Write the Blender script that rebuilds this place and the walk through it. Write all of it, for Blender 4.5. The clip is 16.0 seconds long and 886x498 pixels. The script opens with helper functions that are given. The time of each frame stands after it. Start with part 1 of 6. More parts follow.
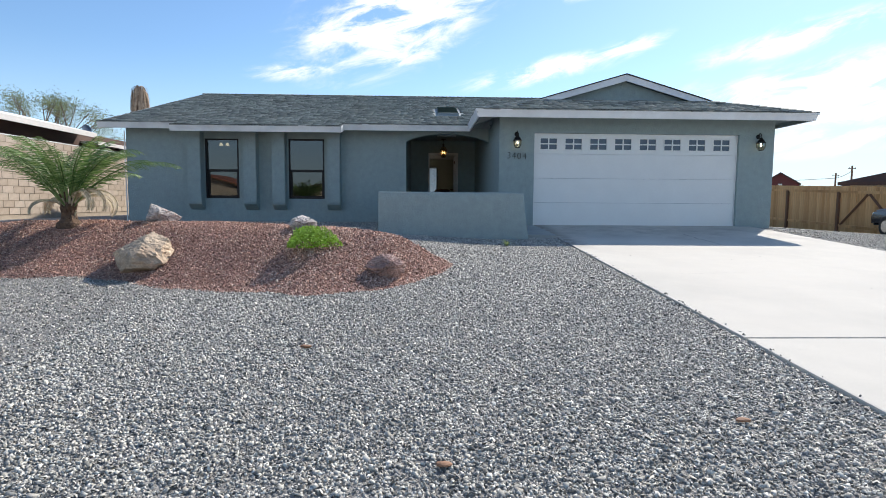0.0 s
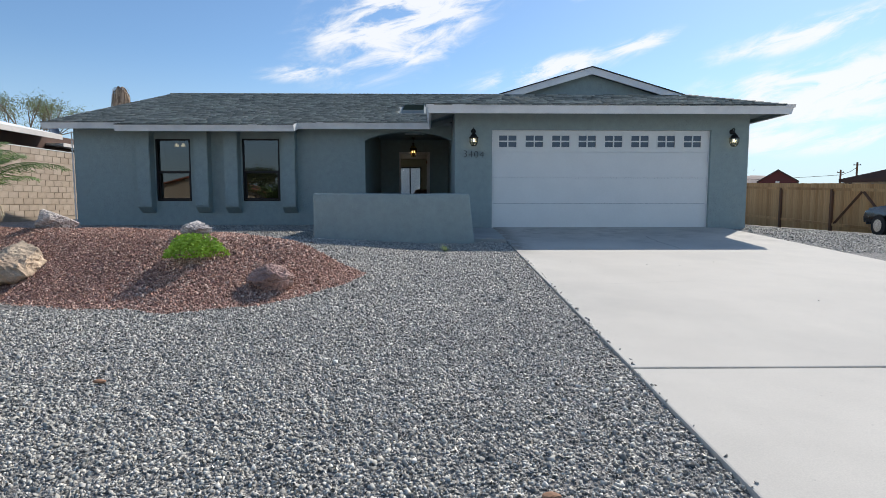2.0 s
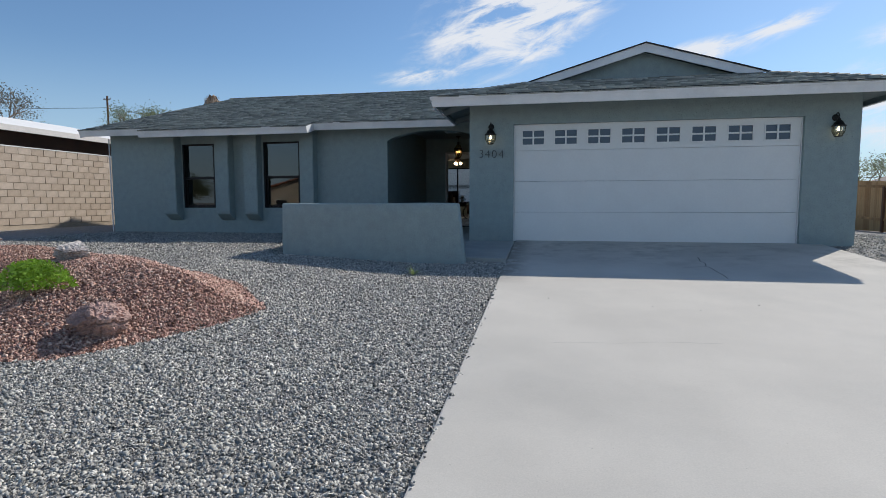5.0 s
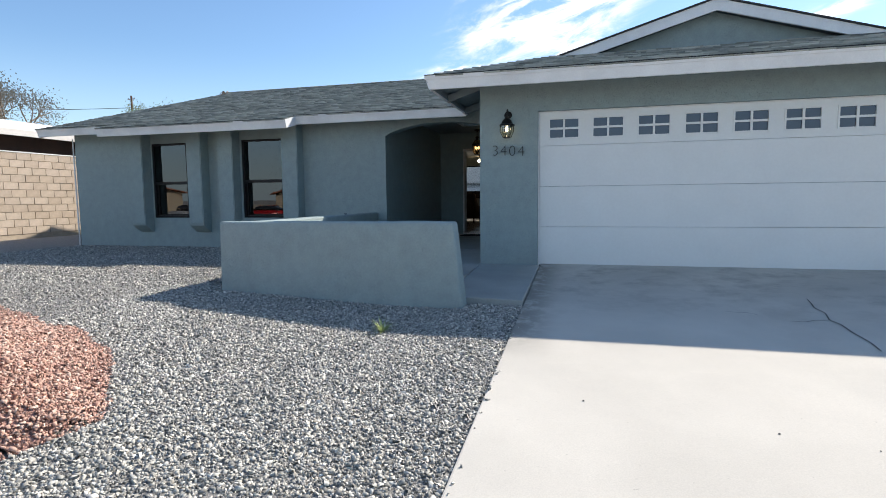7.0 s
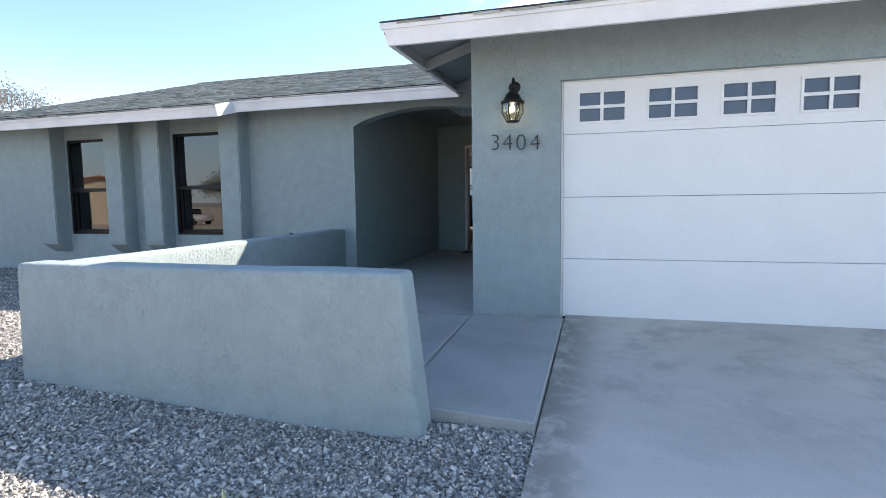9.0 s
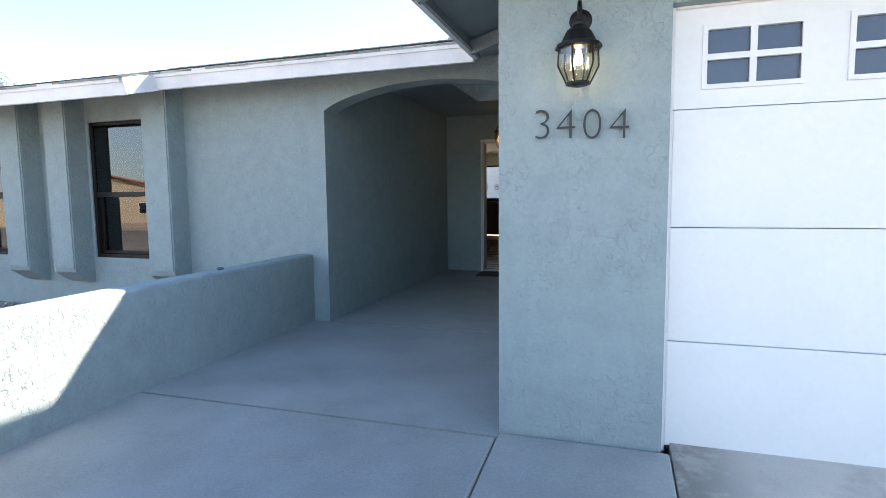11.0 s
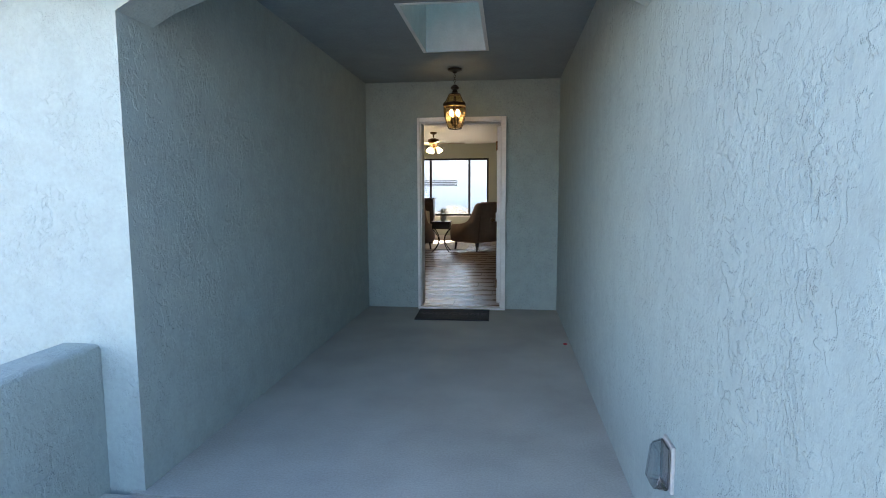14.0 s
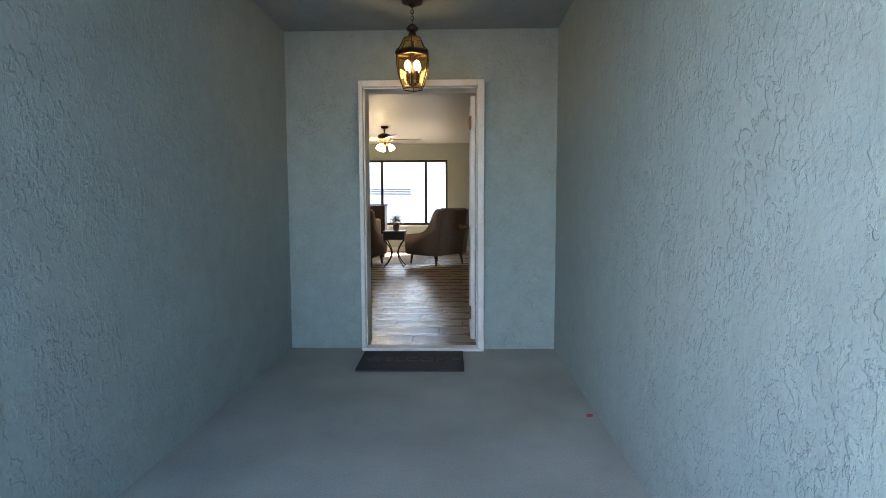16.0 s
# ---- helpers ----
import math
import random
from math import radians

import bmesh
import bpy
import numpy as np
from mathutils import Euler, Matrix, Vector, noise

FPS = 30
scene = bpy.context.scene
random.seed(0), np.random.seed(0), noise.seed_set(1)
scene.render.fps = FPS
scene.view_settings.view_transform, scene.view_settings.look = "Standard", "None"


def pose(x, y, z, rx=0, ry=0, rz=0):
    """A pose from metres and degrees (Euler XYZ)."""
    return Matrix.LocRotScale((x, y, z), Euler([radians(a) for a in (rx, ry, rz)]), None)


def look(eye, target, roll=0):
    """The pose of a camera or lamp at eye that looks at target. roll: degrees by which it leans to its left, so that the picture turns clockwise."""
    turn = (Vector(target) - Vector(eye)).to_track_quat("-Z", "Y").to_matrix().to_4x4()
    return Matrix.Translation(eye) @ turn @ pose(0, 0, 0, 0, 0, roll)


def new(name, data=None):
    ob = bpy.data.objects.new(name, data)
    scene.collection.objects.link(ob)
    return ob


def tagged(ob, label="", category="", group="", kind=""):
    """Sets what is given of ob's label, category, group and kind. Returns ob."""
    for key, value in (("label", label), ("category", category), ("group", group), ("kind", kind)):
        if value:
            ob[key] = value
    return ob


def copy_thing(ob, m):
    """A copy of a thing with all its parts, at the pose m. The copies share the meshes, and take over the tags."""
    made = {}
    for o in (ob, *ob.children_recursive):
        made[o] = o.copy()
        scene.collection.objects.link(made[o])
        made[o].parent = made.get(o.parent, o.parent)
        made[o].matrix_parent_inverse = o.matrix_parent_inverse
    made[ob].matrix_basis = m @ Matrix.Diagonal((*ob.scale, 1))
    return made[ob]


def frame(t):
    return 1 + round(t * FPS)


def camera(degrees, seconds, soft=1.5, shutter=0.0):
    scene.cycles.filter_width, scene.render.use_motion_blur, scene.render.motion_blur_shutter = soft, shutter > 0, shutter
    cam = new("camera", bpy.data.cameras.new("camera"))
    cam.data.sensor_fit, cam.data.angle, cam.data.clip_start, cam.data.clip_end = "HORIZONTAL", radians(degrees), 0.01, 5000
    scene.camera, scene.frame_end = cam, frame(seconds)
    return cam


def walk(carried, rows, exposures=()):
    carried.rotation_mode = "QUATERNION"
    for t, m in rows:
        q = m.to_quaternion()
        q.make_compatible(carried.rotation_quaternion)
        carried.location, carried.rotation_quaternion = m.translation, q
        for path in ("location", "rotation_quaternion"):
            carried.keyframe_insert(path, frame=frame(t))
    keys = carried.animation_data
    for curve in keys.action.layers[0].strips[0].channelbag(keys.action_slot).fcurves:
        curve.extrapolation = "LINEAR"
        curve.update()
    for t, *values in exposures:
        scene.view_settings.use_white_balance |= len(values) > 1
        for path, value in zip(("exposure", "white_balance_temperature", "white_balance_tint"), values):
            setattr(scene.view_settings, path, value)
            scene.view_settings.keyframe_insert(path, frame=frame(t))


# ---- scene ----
cam = camera(78.4, 16.0, soft=0.5)
PATH = [
    (0, (-1.689, -12.736, 0.507), (-1.6268, -10.744, 0.3386), 0.4),
    (0.5, (-1.461, -12.663, 0.522), (-1.3988, -10.672, 0.3536), 0.2),
    (1, (-1.197, -12.478, 0.536), (-1.1368, -10.486, 0.3666), 0.1),
    (1.5, (-0.846, -12.284, 0.53), (-0.7938, -10.292, 0.3606), 0.1),
    (2, (-0.457, -12.076, 0.552), (-0.4248, -10.084, 0.3826), -0.0),
    (2.5, (-0.096, -11.874, 0.575), (-0.1008, -9.881, 0.4036), -0.0),
    (3, (0.318, -11.698, 0.583), (0.2572, -9.707, 0.4086), -0.0),
    (3.5, (0.671, -11.402, 0.61), (0.5262, -9.416, 0.4326), -0.2),
    (4, (1.043, -11.081, 0.651), (0.8132, -9.102, 0.4766), -0.2),
    (6.5, (1.561, -8.452, 0.889), (1.0670, -6.522, 0.7075), -0.4),
    (7, (1.464, -7.787, 0.959), (0.9620, -5.860, 0.7725), -0.6),
    (7.5, (1.394, -7.119, 0.997), (0.8830, -5.194, 0.8095), -0.7),
    (8, (1.312, -6.449, 1.048), (0.7840, -4.529, 0.8625), -0.6),
    (8.5, (1.276, -5.742, 1.101), (0.7280, -3.828, 0.9145), -0.6),
    (9, (1.194, -5.065, 1.105), (0.6310, -3.155, 0.9225), -0.8),
    (9.5, (1.091, -4.438, 1.157), (0.5130, -2.532, 0.9700), -0.8),
    (12, (0.101, -1.844, 1.279), (-0.5150, 0.050, 1.0930), -0.6),
    (12.5, (-0.163, -1.377, 1.284), (-0.7750, 0.518, 1.1020), -0.5),
    (13, (-0.332, -0.914, 1.312), (-0.8690, 1.003, 1.1260), -0.5),
    (13.5, (-0.423, -0.506, 1.334), (-0.8400, 1.440, 1.1400), -0.3),
    (14, (-0.579, -0.079, 1.377), (-0.8130, 1.897, 1.1690), -0.2),
    (14.5, (-0.602, 0.353, 1.353), (-0.7560, 2.338, 1.1530), -0.2),
    (15, (-0.713, 0.793, 1.349), (-0.8030, 2.782, 1.1540), -0.3),
    (15.5, (-0.722, 1.277, 1.289), (-0.8000, 3.267, 1.1090), -0.2),
    (16, (-0.793, 1.737, 1.229), (-0.8570, 3.729, 1.0640), -0.2),
]
# seconds, stops, kelvin, tint: the camera opens up and warms as it nears the shaded entry
EXPOSURE = ((0.0, 0.28, 6450, 10), (1.0, 0.22, 6450, 10), (1.5, 0.09, 6450, 10), (2.5, -0.18, 6350, 10), (3.5, -0.36, 6250, 10), (4.2, -0.38, 6250, 10), (6.3, 0.1, 6550, 10), (7.0, 0.42, 6650, 10), (8.0, 0.91, 6850, 10),
            (9.0, 1.32, 7000, 16), (9.7, 1.5, 7050, 16), (12.0, 2.25, 7250, 16), (13.0, 2.55, 7300, 16), (14.0, 3.17, 7350, 16), (15.0, 3.75, 7350, 16), (15.5, 3.88, 7400, 16), (16.0, 3.72, 7400, 16))
walk(cam, [(t, look(e, a, r)) for t, e, a, r in PATH], EXPOSURE)

# ---- daylight ----
SUN_AZ, SUN_EL = 38.5, 40.2      # degrees from +y towards +x, and above the horizon
az, el = radians(SUN_AZ), radians(SUN_EL)
to_sun = Vector((math.sin(az) * math.cos(el), math.cos(az) * math.cos(el), math.sin(el)))
sun = new("sun", bpy.data.lights.new("sun", "SUN"))
sun.data.energy, sun.data.angle, sun.data.color = 5.0, radians(0.6), (1.0, 0.94, 0.86)
sun.rotation_euler = to_sun.to_track_quat("Z", "Y").to_euler()


def sky_world():
    w = bpy.data.worlds.new("sky")
    scene.world = w
    w.use_nodes = True
    nt = w.node_tree
    nt.nodes.clear()
    N, L = nt.nodes.new, nt.links.new
    out, bg = N("ShaderNodeOutputWorld"), N("ShaderNodeBackground")
    sky = N("ShaderNodeTexSky")
    sky.sky_type, sky.sun_disc = "NISHITA", False
    sky.sun_elevation, sky.sun_rotation = el, az
    sky.air_density, sky.dust_density, sky.ozone_density = 1.0, 0.35, 2.2
    tc, sep = N("ShaderNodeTexCoord"), N("ShaderNodeSeparateXYZ")
    L(tc.outputs["Generated"], sep.inputs[0])

    def op(kind, a, b=None, c=None):
        n = N("ShaderNodeMath")
        n.operation = kind
        for i, v in enumerate((a, b, c)):
            if v is None:
                continue
            if isinstance(v, (int, float)):
                n.inputs[i].default_value = v
            else:
                L(v, n.inputs[i])
        return n.outputs[0]
    a = op("ARCTAN2", sep.outputs[0], sep.outputs[1])
    e = op("ARCSINE", sep.outputs[2])
    comb = N("ShaderNodeCombineXYZ")
    # long thin cloud streaks: finer across the sky's height than along it, leaning a little
    L(op("MULTIPLY", op("ADD", a, op("MULTIPLY", e, -0.7)), 5.0), comb.inputs[0])
    L(op("MULTIPLY", op("ADD", e, op("MULTIPLY", a, -0.16)), 12.0), comb.inputs[1])
    nz = N("ShaderNodeTexNoise")
    nz.inputs["Scale"].default_value, nz.inputs["Detail"].default_value = 2.3, 11
    nz.inputs["Roughness"].default_value, nz.inputs["Distortion"].default_value = 0.63, 0.5
    L(comb.outputs[0], nz.inputs["Vector"])
    total = None
    # patches of cloud: bearing, height, half width, half height (degrees), lean, weight
    for ba, be, wa, we, lean, k in ((-2.5, 18.9, 9.0, 4.6, 0.35, 1.3), (-13, 12.8, 4.5, 0.9, 0.1, 0.9), (-2, 14.6, 7, 0.9, 0.2, 0.85),
                                    (12, 13.2, 7, 1.1, 0.16, 1.15), (20, 14.9, 3.5, 0.9, 0.2, 1.0), (15, 20.5, 4.5, 1.0, 0.05, 1.0),
                                    (34, 14.2, 6.5, 1.2, 0.16, 1.1), (37, 9.4, 16, 2.8, 0.1, 1.15), (33, 5.5, 14, 1.4, 0.0, 0.8), (80, 24, 40, 12, 0, 0.8),
                                    (-150, 20, 60, 9, 0, 0.7)):
        da = op("DIVIDE", op("SUBTRACT", a, radians(ba)), radians(wa))
        de = op("DIVIDE", op("SUBTRACT", op("SUBTRACT", e, radians(be)), op("MULTIPLY", op("SUBTRACT", a, radians(ba)), lean)), radians(we))
        r2 = op("ADD", op("MULTIPLY", da, da), op("MULTIPLY", de, de))
        g = op("MULTIPLY", op("POWER", 2.718, op("MULTIPLY", r2, -0.9)), k)
        total = g if total is None else op("MAXIMUM", total, g)
    m = op("MULTIPLY", total, op("MULTIPLY_ADD", nz.outputs["Fac"], 3.2, -0.95))
    ramp = N("ShaderNodeMapRange")
    ramp.interpolation_type = "SMOOTHSTEP"
    ramp.inputs[1].default_value, ramp.inputs[2].default_value, ramp.inputs[4].default_value = 0.12, 0.75, 0.92
    L(m, ramp.inputs[0])
    mix = N("ShaderNodeMix")
    mix.data_type = "RGBA"
    mix.inputs["B"].default_value = (7.8, 7.9, 8.1, 1)
    L(ramp.outputs[0], mix.inputs["Factor"])
    tint = N("ShaderNodeMix")
    tint.data_type, tint.blend_type = "RGBA", "MULTIPLY"
    tint.inputs["Factor"].default_value = 1.0
    tint.inputs["B"].default_value = (0.84, 0.98, 1.08, 1)
    L(sky.outputs[0], tint.inputs["A"])
    low = N("ShaderNodeMapRange")
    low.interpolation_type = "SMOOTHSTEP"
    low.inputs[1].default_value, low.inputs[2].default_value, low.inputs[3].default_value, low.inputs[4].default_value = -0.05, 0.26, 0.85, 0.0
    L(e, low.inputs[0])
    haze = N("ShaderNodeMix")
    haze.data_type = "RGBA"
    haze.inputs["B"].default_value = (4.4, 5.8, 7.1, 1)
    L(low.outputs[0], haze.inputs["Factor"]), L(tint.outputs["Result"], haze.inputs["A"])
    L(haze.outputs["Result"], mix.inputs["A"])
    L(mix.outputs["Result"], bg.inputs["Color"])
    bg.inputs["Strength"].default_value = 0.13
    L(bg.outputs[0], out.inputs[0])


sky_world()


def bulb_light(name, x, y, z, watts, colour=(1.0, 0.72, 0.38), radius=0.03):
    ob = new(name, bpy.data.lights.new(name, "POINT"))
    ob.data.energy, ob.data.color, ob.data.shadow_soft_size = watts, colour, radius
    ob.location = (x, y, z)
    return ob


# ---- materials ----
MATS = {}


def material(name, colour, rough=0.6, metal=0.0, vary=0.15, scale=8.0, fine=60.0, bump=0.0, bump_scale=40.0, dist=0.01, second=None,
             island=False, spec=0.5, ramp=None, emit=None, glow=0.0, stretch=None):
    """A principled surface with two scales of colour variation and a relief. second: the colour of stains; ramp: colours taken by chance piece by piece."""
    m = bpy.data.materials.new(name)
    m.use_nodes = True
    nt = m.node_tree
    N, L = nt.nodes.new, nt.links.new
    b = nt.nodes["Principled BSDF"]
    b.inputs["Roughness"].default_value, b.inputs["Metallic"].default_value = rough, metal
    b.inputs["Specular IOR Level"].default_value = spec
    tc = N("ShaderNodeTexCoord")
    vec = tc.outputs["Object"]
    if stretch:
        mp = N("ShaderNodeMapping")
        mp.inputs["Scale"].default_value = stretch
        L(vec, mp.inputs[0])
        vec = mp.outputs[0]

    def noise_tex(s, detail=4, rough_=0.55):
        n = N("ShaderNodeTexNoise")
        n.inputs["Scale"].default_value, n.inputs["Detail"].default_value, n.inputs["Roughness"].default_value = s, detail, rough_
        L(vec, n.inputs["Vector"])
        return n.outputs["Fac"]

    def mixc(fac, a, c, kind="MIX"):
        n = N("ShaderNodeMix")
        n.data_type, n.blend_type = "RGBA", kind
        for key, v in (("Factor", fac), ("A", a), ("B", c)):
            if isinstance(v, (int, float)):
                n.inputs[key].default_value = v
            elif isinstance(v, tuple):
                n.inputs[key].default_value = (*v[:3], 1)
            else:
                L(v, n.inputs[key])
        return n.outputs["Result"]

    def ranged(v, lo, hi, a, c):
        n = N("ShaderNodeMapRange")
        for i, k in enumerate((lo, hi, a, c)):
            n.inputs[i + 1].default_value = k
        L(v, n.inputs[0])
        return n.outputs[0]
    base = colour
    if ramp:
        r = N("ShaderNodeValToRGB")
        r.color_ramp.interpolation = "LINEAR"
        while len(r.color_ramp.elements) < len(ramp):
            r.color_ramp.elements.new(0.5)
        for i, c in enumerate(ramp):
            r.color_ramp.elements[i].position = i / (len(ramp) - 1)
            r.color_ramp.elements[i].color = (*c, 1)
        if island:
            L(N("ShaderNodeNewGeometry").outputs["Random Per Island"], r.inputs[0])
        else:
            L(N("ShaderNodeObjectInfo").outputs["Random"], r.inputs[0])
        base = r.outputs[0]
    if second:
        base = mixc(ranged(noise_tex(scale * 0.35, 6, 0.6), 0.48, 0.68, 0.0, 0.75), base, second)
    big, small = noise_tex(scale, 5), noise_tex(fine, 3)
    f1 = ranged(big, 0.3, 0.7, 1 - vary, 1 + vary)
    f2 = ranged(small, 0.3, 0.7, 1 - vary * 0.6, 1 + vary * 0.6)
    mul = N("ShaderNodeMath")
    mul.operation = "MULTIPLY"
    L(f1, mul.inputs[0]), L(f2, mul.inputs[1])
    comb = N("ShaderNodeCombineColor")
    for i in range(3):
        L(mul.outputs[0], comb.inputs[i])
    L(mixc(1.0, base, comb.outputs[0], "MULTIPLY"), b.inputs["Base Color"])
    L(ranged(big, 0.3, 0.7, max(0.02, rough - 0.08), min(1, rough + 0.08)), b.inputs["Roughness"])
    if bump:
        bp = N("ShaderNodeBump")
        bp.inputs["Strength"].default_value, bp.inputs["Distance"].default_value = bump, dist
        L(noise_tex(bump_scale, 6, 0.6), bp.inputs["Height"])
        L(bp.outputs[0], b.inputs["Normal"])
    if emit:
        b.inputs["Emission Color"].default_value, b.inputs["Emission Strength"].default_value = (*emit, 1), glow
    MATS[name] = m
    return m


def stucco_material(name, colour):
    """Painted sand-and-lace stucco: raised trowelled patches with rough sides over a fine grain."""
    m = material(name, colour, rough=0.85, vary=0.075, scale=7.0, fine=45, spec=0.25)
    nt = m.node_tree
    N, L = nt.nodes.new, nt.links.new
    b = nt.nodes["Principled BSDF"]
    tc = N("ShaderNodeTexCoord")
    mp = N("ShaderNodeMapping")
    mp.inputs["Scale"].default_value = (1, 1, 0.8)
    L(tc.outputs["Object"], mp.inputs[0])

    def tex(scale, detail, rough, distort=0.0):
        n = N("ShaderNodeTexNoise")
        n.inputs["Scale"].default_value, n.inputs["Detail"].default_value, n.inputs["Roughness"].default_value, n.inputs["Distortion"].default_value = scale, detail, rough, distort
        L(mp.outputs[0], n.inputs["Vector"])
        return n.outputs["Fac"]

    def ramp(v, lo, hi, a=0.0, c=1.0):
        n = N("ShaderNodeMapRange")
        n.interpolation_type = "SMOOTHSTEP"
        for i, k in enumerate((lo, hi, a, c)):
            n.inputs[i + 1].default_value = k
        L(v, n.inputs[0])
        return n.outputs[0]

    def op(kind, a, c):
        n = N("ShaderNodeMath")
        n.operation = kind
        for i, v in enumerate((a, c)):
            if isinstance(v, (int, float)):
                n.inputs[i].default_value = v
            else:
                L(v, n.inputs[i])
        return n.outputs[0]
    # flat trowelled lace with ragged rims over a pitted coat
    ragged = ramp(tex(4.0, 4, 0.55, 0.3), 0.42, 0.60, 0.25, 1.0)
    pits = ramp(tex(75, 3, 0.55, 0.3), 0.36, 0.64)
    lips = ramp(tex(36, 4, 0.55, 0.2), 0.46, 0.60)
    lace = ramp(tex(19.0, 5, 0.58, 0.2), 0.51, 0.575)
    relief = op("ADD", op("MULTIPLY", op("MULTIPLY", ragged, pits), 0.10), op("MULTIPLY", op("MULTIPLY", lips, ragged), 0.30))
    relief = op("ADD", op("ADD", relief, op("MULTIPLY", op("MULTIPLY", lace, ramp(tex(3.2, 3, 0.5), 0.42, 0.58, 0.2, 1.0)), 0.50)), op("MULTIPLY", tex(190, 3, 0.5), 0.06))
    bp = N("ShaderNodeBump")
    bp.inputs["Strength"].default_value, bp.inputs["Distance"].default_value = 0.85, 0.0072
    L(relief, bp.inputs["Height"]), L(bp.outputs[0], b.inputs["Normal"])
    return m


def glass_material(name, tint, gloss=1.0, sheen=None):
    m = bpy.data.materials.new(name)
    m.use_nodes = True
    nt = m.node_tree
    nt.nodes.clear()
    N, L = nt.nodes.new, nt.links.new
    out, mix, tr, gl, fr = (N("ShaderNode" + k) for k in ("OutputMaterial", "MixShader", "BsdfTransparent", "BsdfGlossy", "Fresnel"))
    tr.inputs[0].default_value = (*tint, 1)
    gl.inputs["Roughness"].default_value = 0.01
    fr.inputs[0].default_value = 1.5 + gloss
    if sheen is None:
        L(fr.outputs[0], mix.inputs[0])
    else:
        mix.inputs[0].default_value = sheen
    L(tr.outputs[0], mix.inputs[1]), L(gl.outputs[0], mix.inputs[2]), L(mix.outputs[0], out.inputs[0])
    MATS[name] = m
    return m


def frosted_material(name, colour):
    m = bpy.data.materials.new(name)
    m.use_nodes = True
    nt = m.node_tree
    nt.nodes.clear()
    out, mix, tr, df = (nt.nodes.new("ShaderNode" + k) for k in ("OutputMaterial", "MixShader", "BsdfTranslucent", "BsdfDiffuse"))
    tr.inputs[0].default_value, df.inputs[0].default_value = (*colour, 1), (0.05, 0.075, 0.07, 1)
    mix.inputs[0].default_value = 0.25
    nt.links.new(tr.outputs[0], mix.inputs[1]), nt.links.new(df.outputs[0], mix.inputs[2]), nt.links.new(mix.outputs[0], out.inputs[0])
    return m


def thin_leaf(m, share):
    """Lets part of the light through, as a thin leaf does."""
    nt = m.node_tree
    b, out = nt.nodes["Principled BSDF"], nt.nodes["Material Output"]
    tr, mix = nt.nodes.new("ShaderNodeBsdfTranslucent"), nt.nodes.new("ShaderNodeMixShader")
    mix.inputs[0].default_value = share
    nt.links.new(b.inputs["Base Color"].links[0].from_socket, tr.inputs[0])
    nt.links.new(b.outputs[0], mix.inputs[1]), nt.links.new(tr.outputs[0], mix.inputs[2]), nt.links.new(mix.outputs[0], out.inputs[0])


dome_acrylic = frosted_material("dome_acrylic", (0.135, 0.25, 0.27))
stucco = stucco_material("painted_stucco", (0.300, 0.364, 0.357))
white_trim = material("white_trim", (0.84, 0.83, 0.81), 0.55, vary=0.05, scale=3, second=(0.66, 0.66, 0.66))
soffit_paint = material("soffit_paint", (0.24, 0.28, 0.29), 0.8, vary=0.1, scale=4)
shingle = material("asphalt_shingle", (0.1, 0.1, 0.1), 0.95, vary=0.22, scale=2.0, fine=320, bump=0.5, bump_scale=260, dist=0.003, island=True, spec=0.15,
                   ramp=((0.17, 0.172, 0.148), (0.35, 0.346, 0.295), (0.47, 0.455, 0.385), (0.24, 0.24, 0.208), (0.40, 0.39, 0.33)))
shingle_piece = material("asphalt_shingle_tab", (0.1, 0.1, 0.1), 0.95, vary=0.22, scale=2.0, fine=320, bump=0.5, bump_scale=260, dist=0.003, spec=0.15,
                         ramp=((0.17, 0.172, 0.148), (0.35, 0.346, 0.295), (0.47, 0.455, 0.385), (0.24, 0.24, 0.208), (0.40, 0.39, 0.33)))
drive_concrete = material("driveway_concrete", (0.55, 0.517, 0.455), 0.85, vary=0.1, scale=0.9, fine=120, bump=0.25, bump_scale=180, dist=0.003,
                          second=(0.45, 0.43, 0.385), spec=0.3)
porch_concrete = material("porch_concrete", (0.345, 0.358, 0.335), 0.7, vary=0.16, scale=1.6, fine=90, bump=0.15, bump_scale=140, dist=0.002,
                          second=(0.29, 0.305, 0.295), spec=0.35)


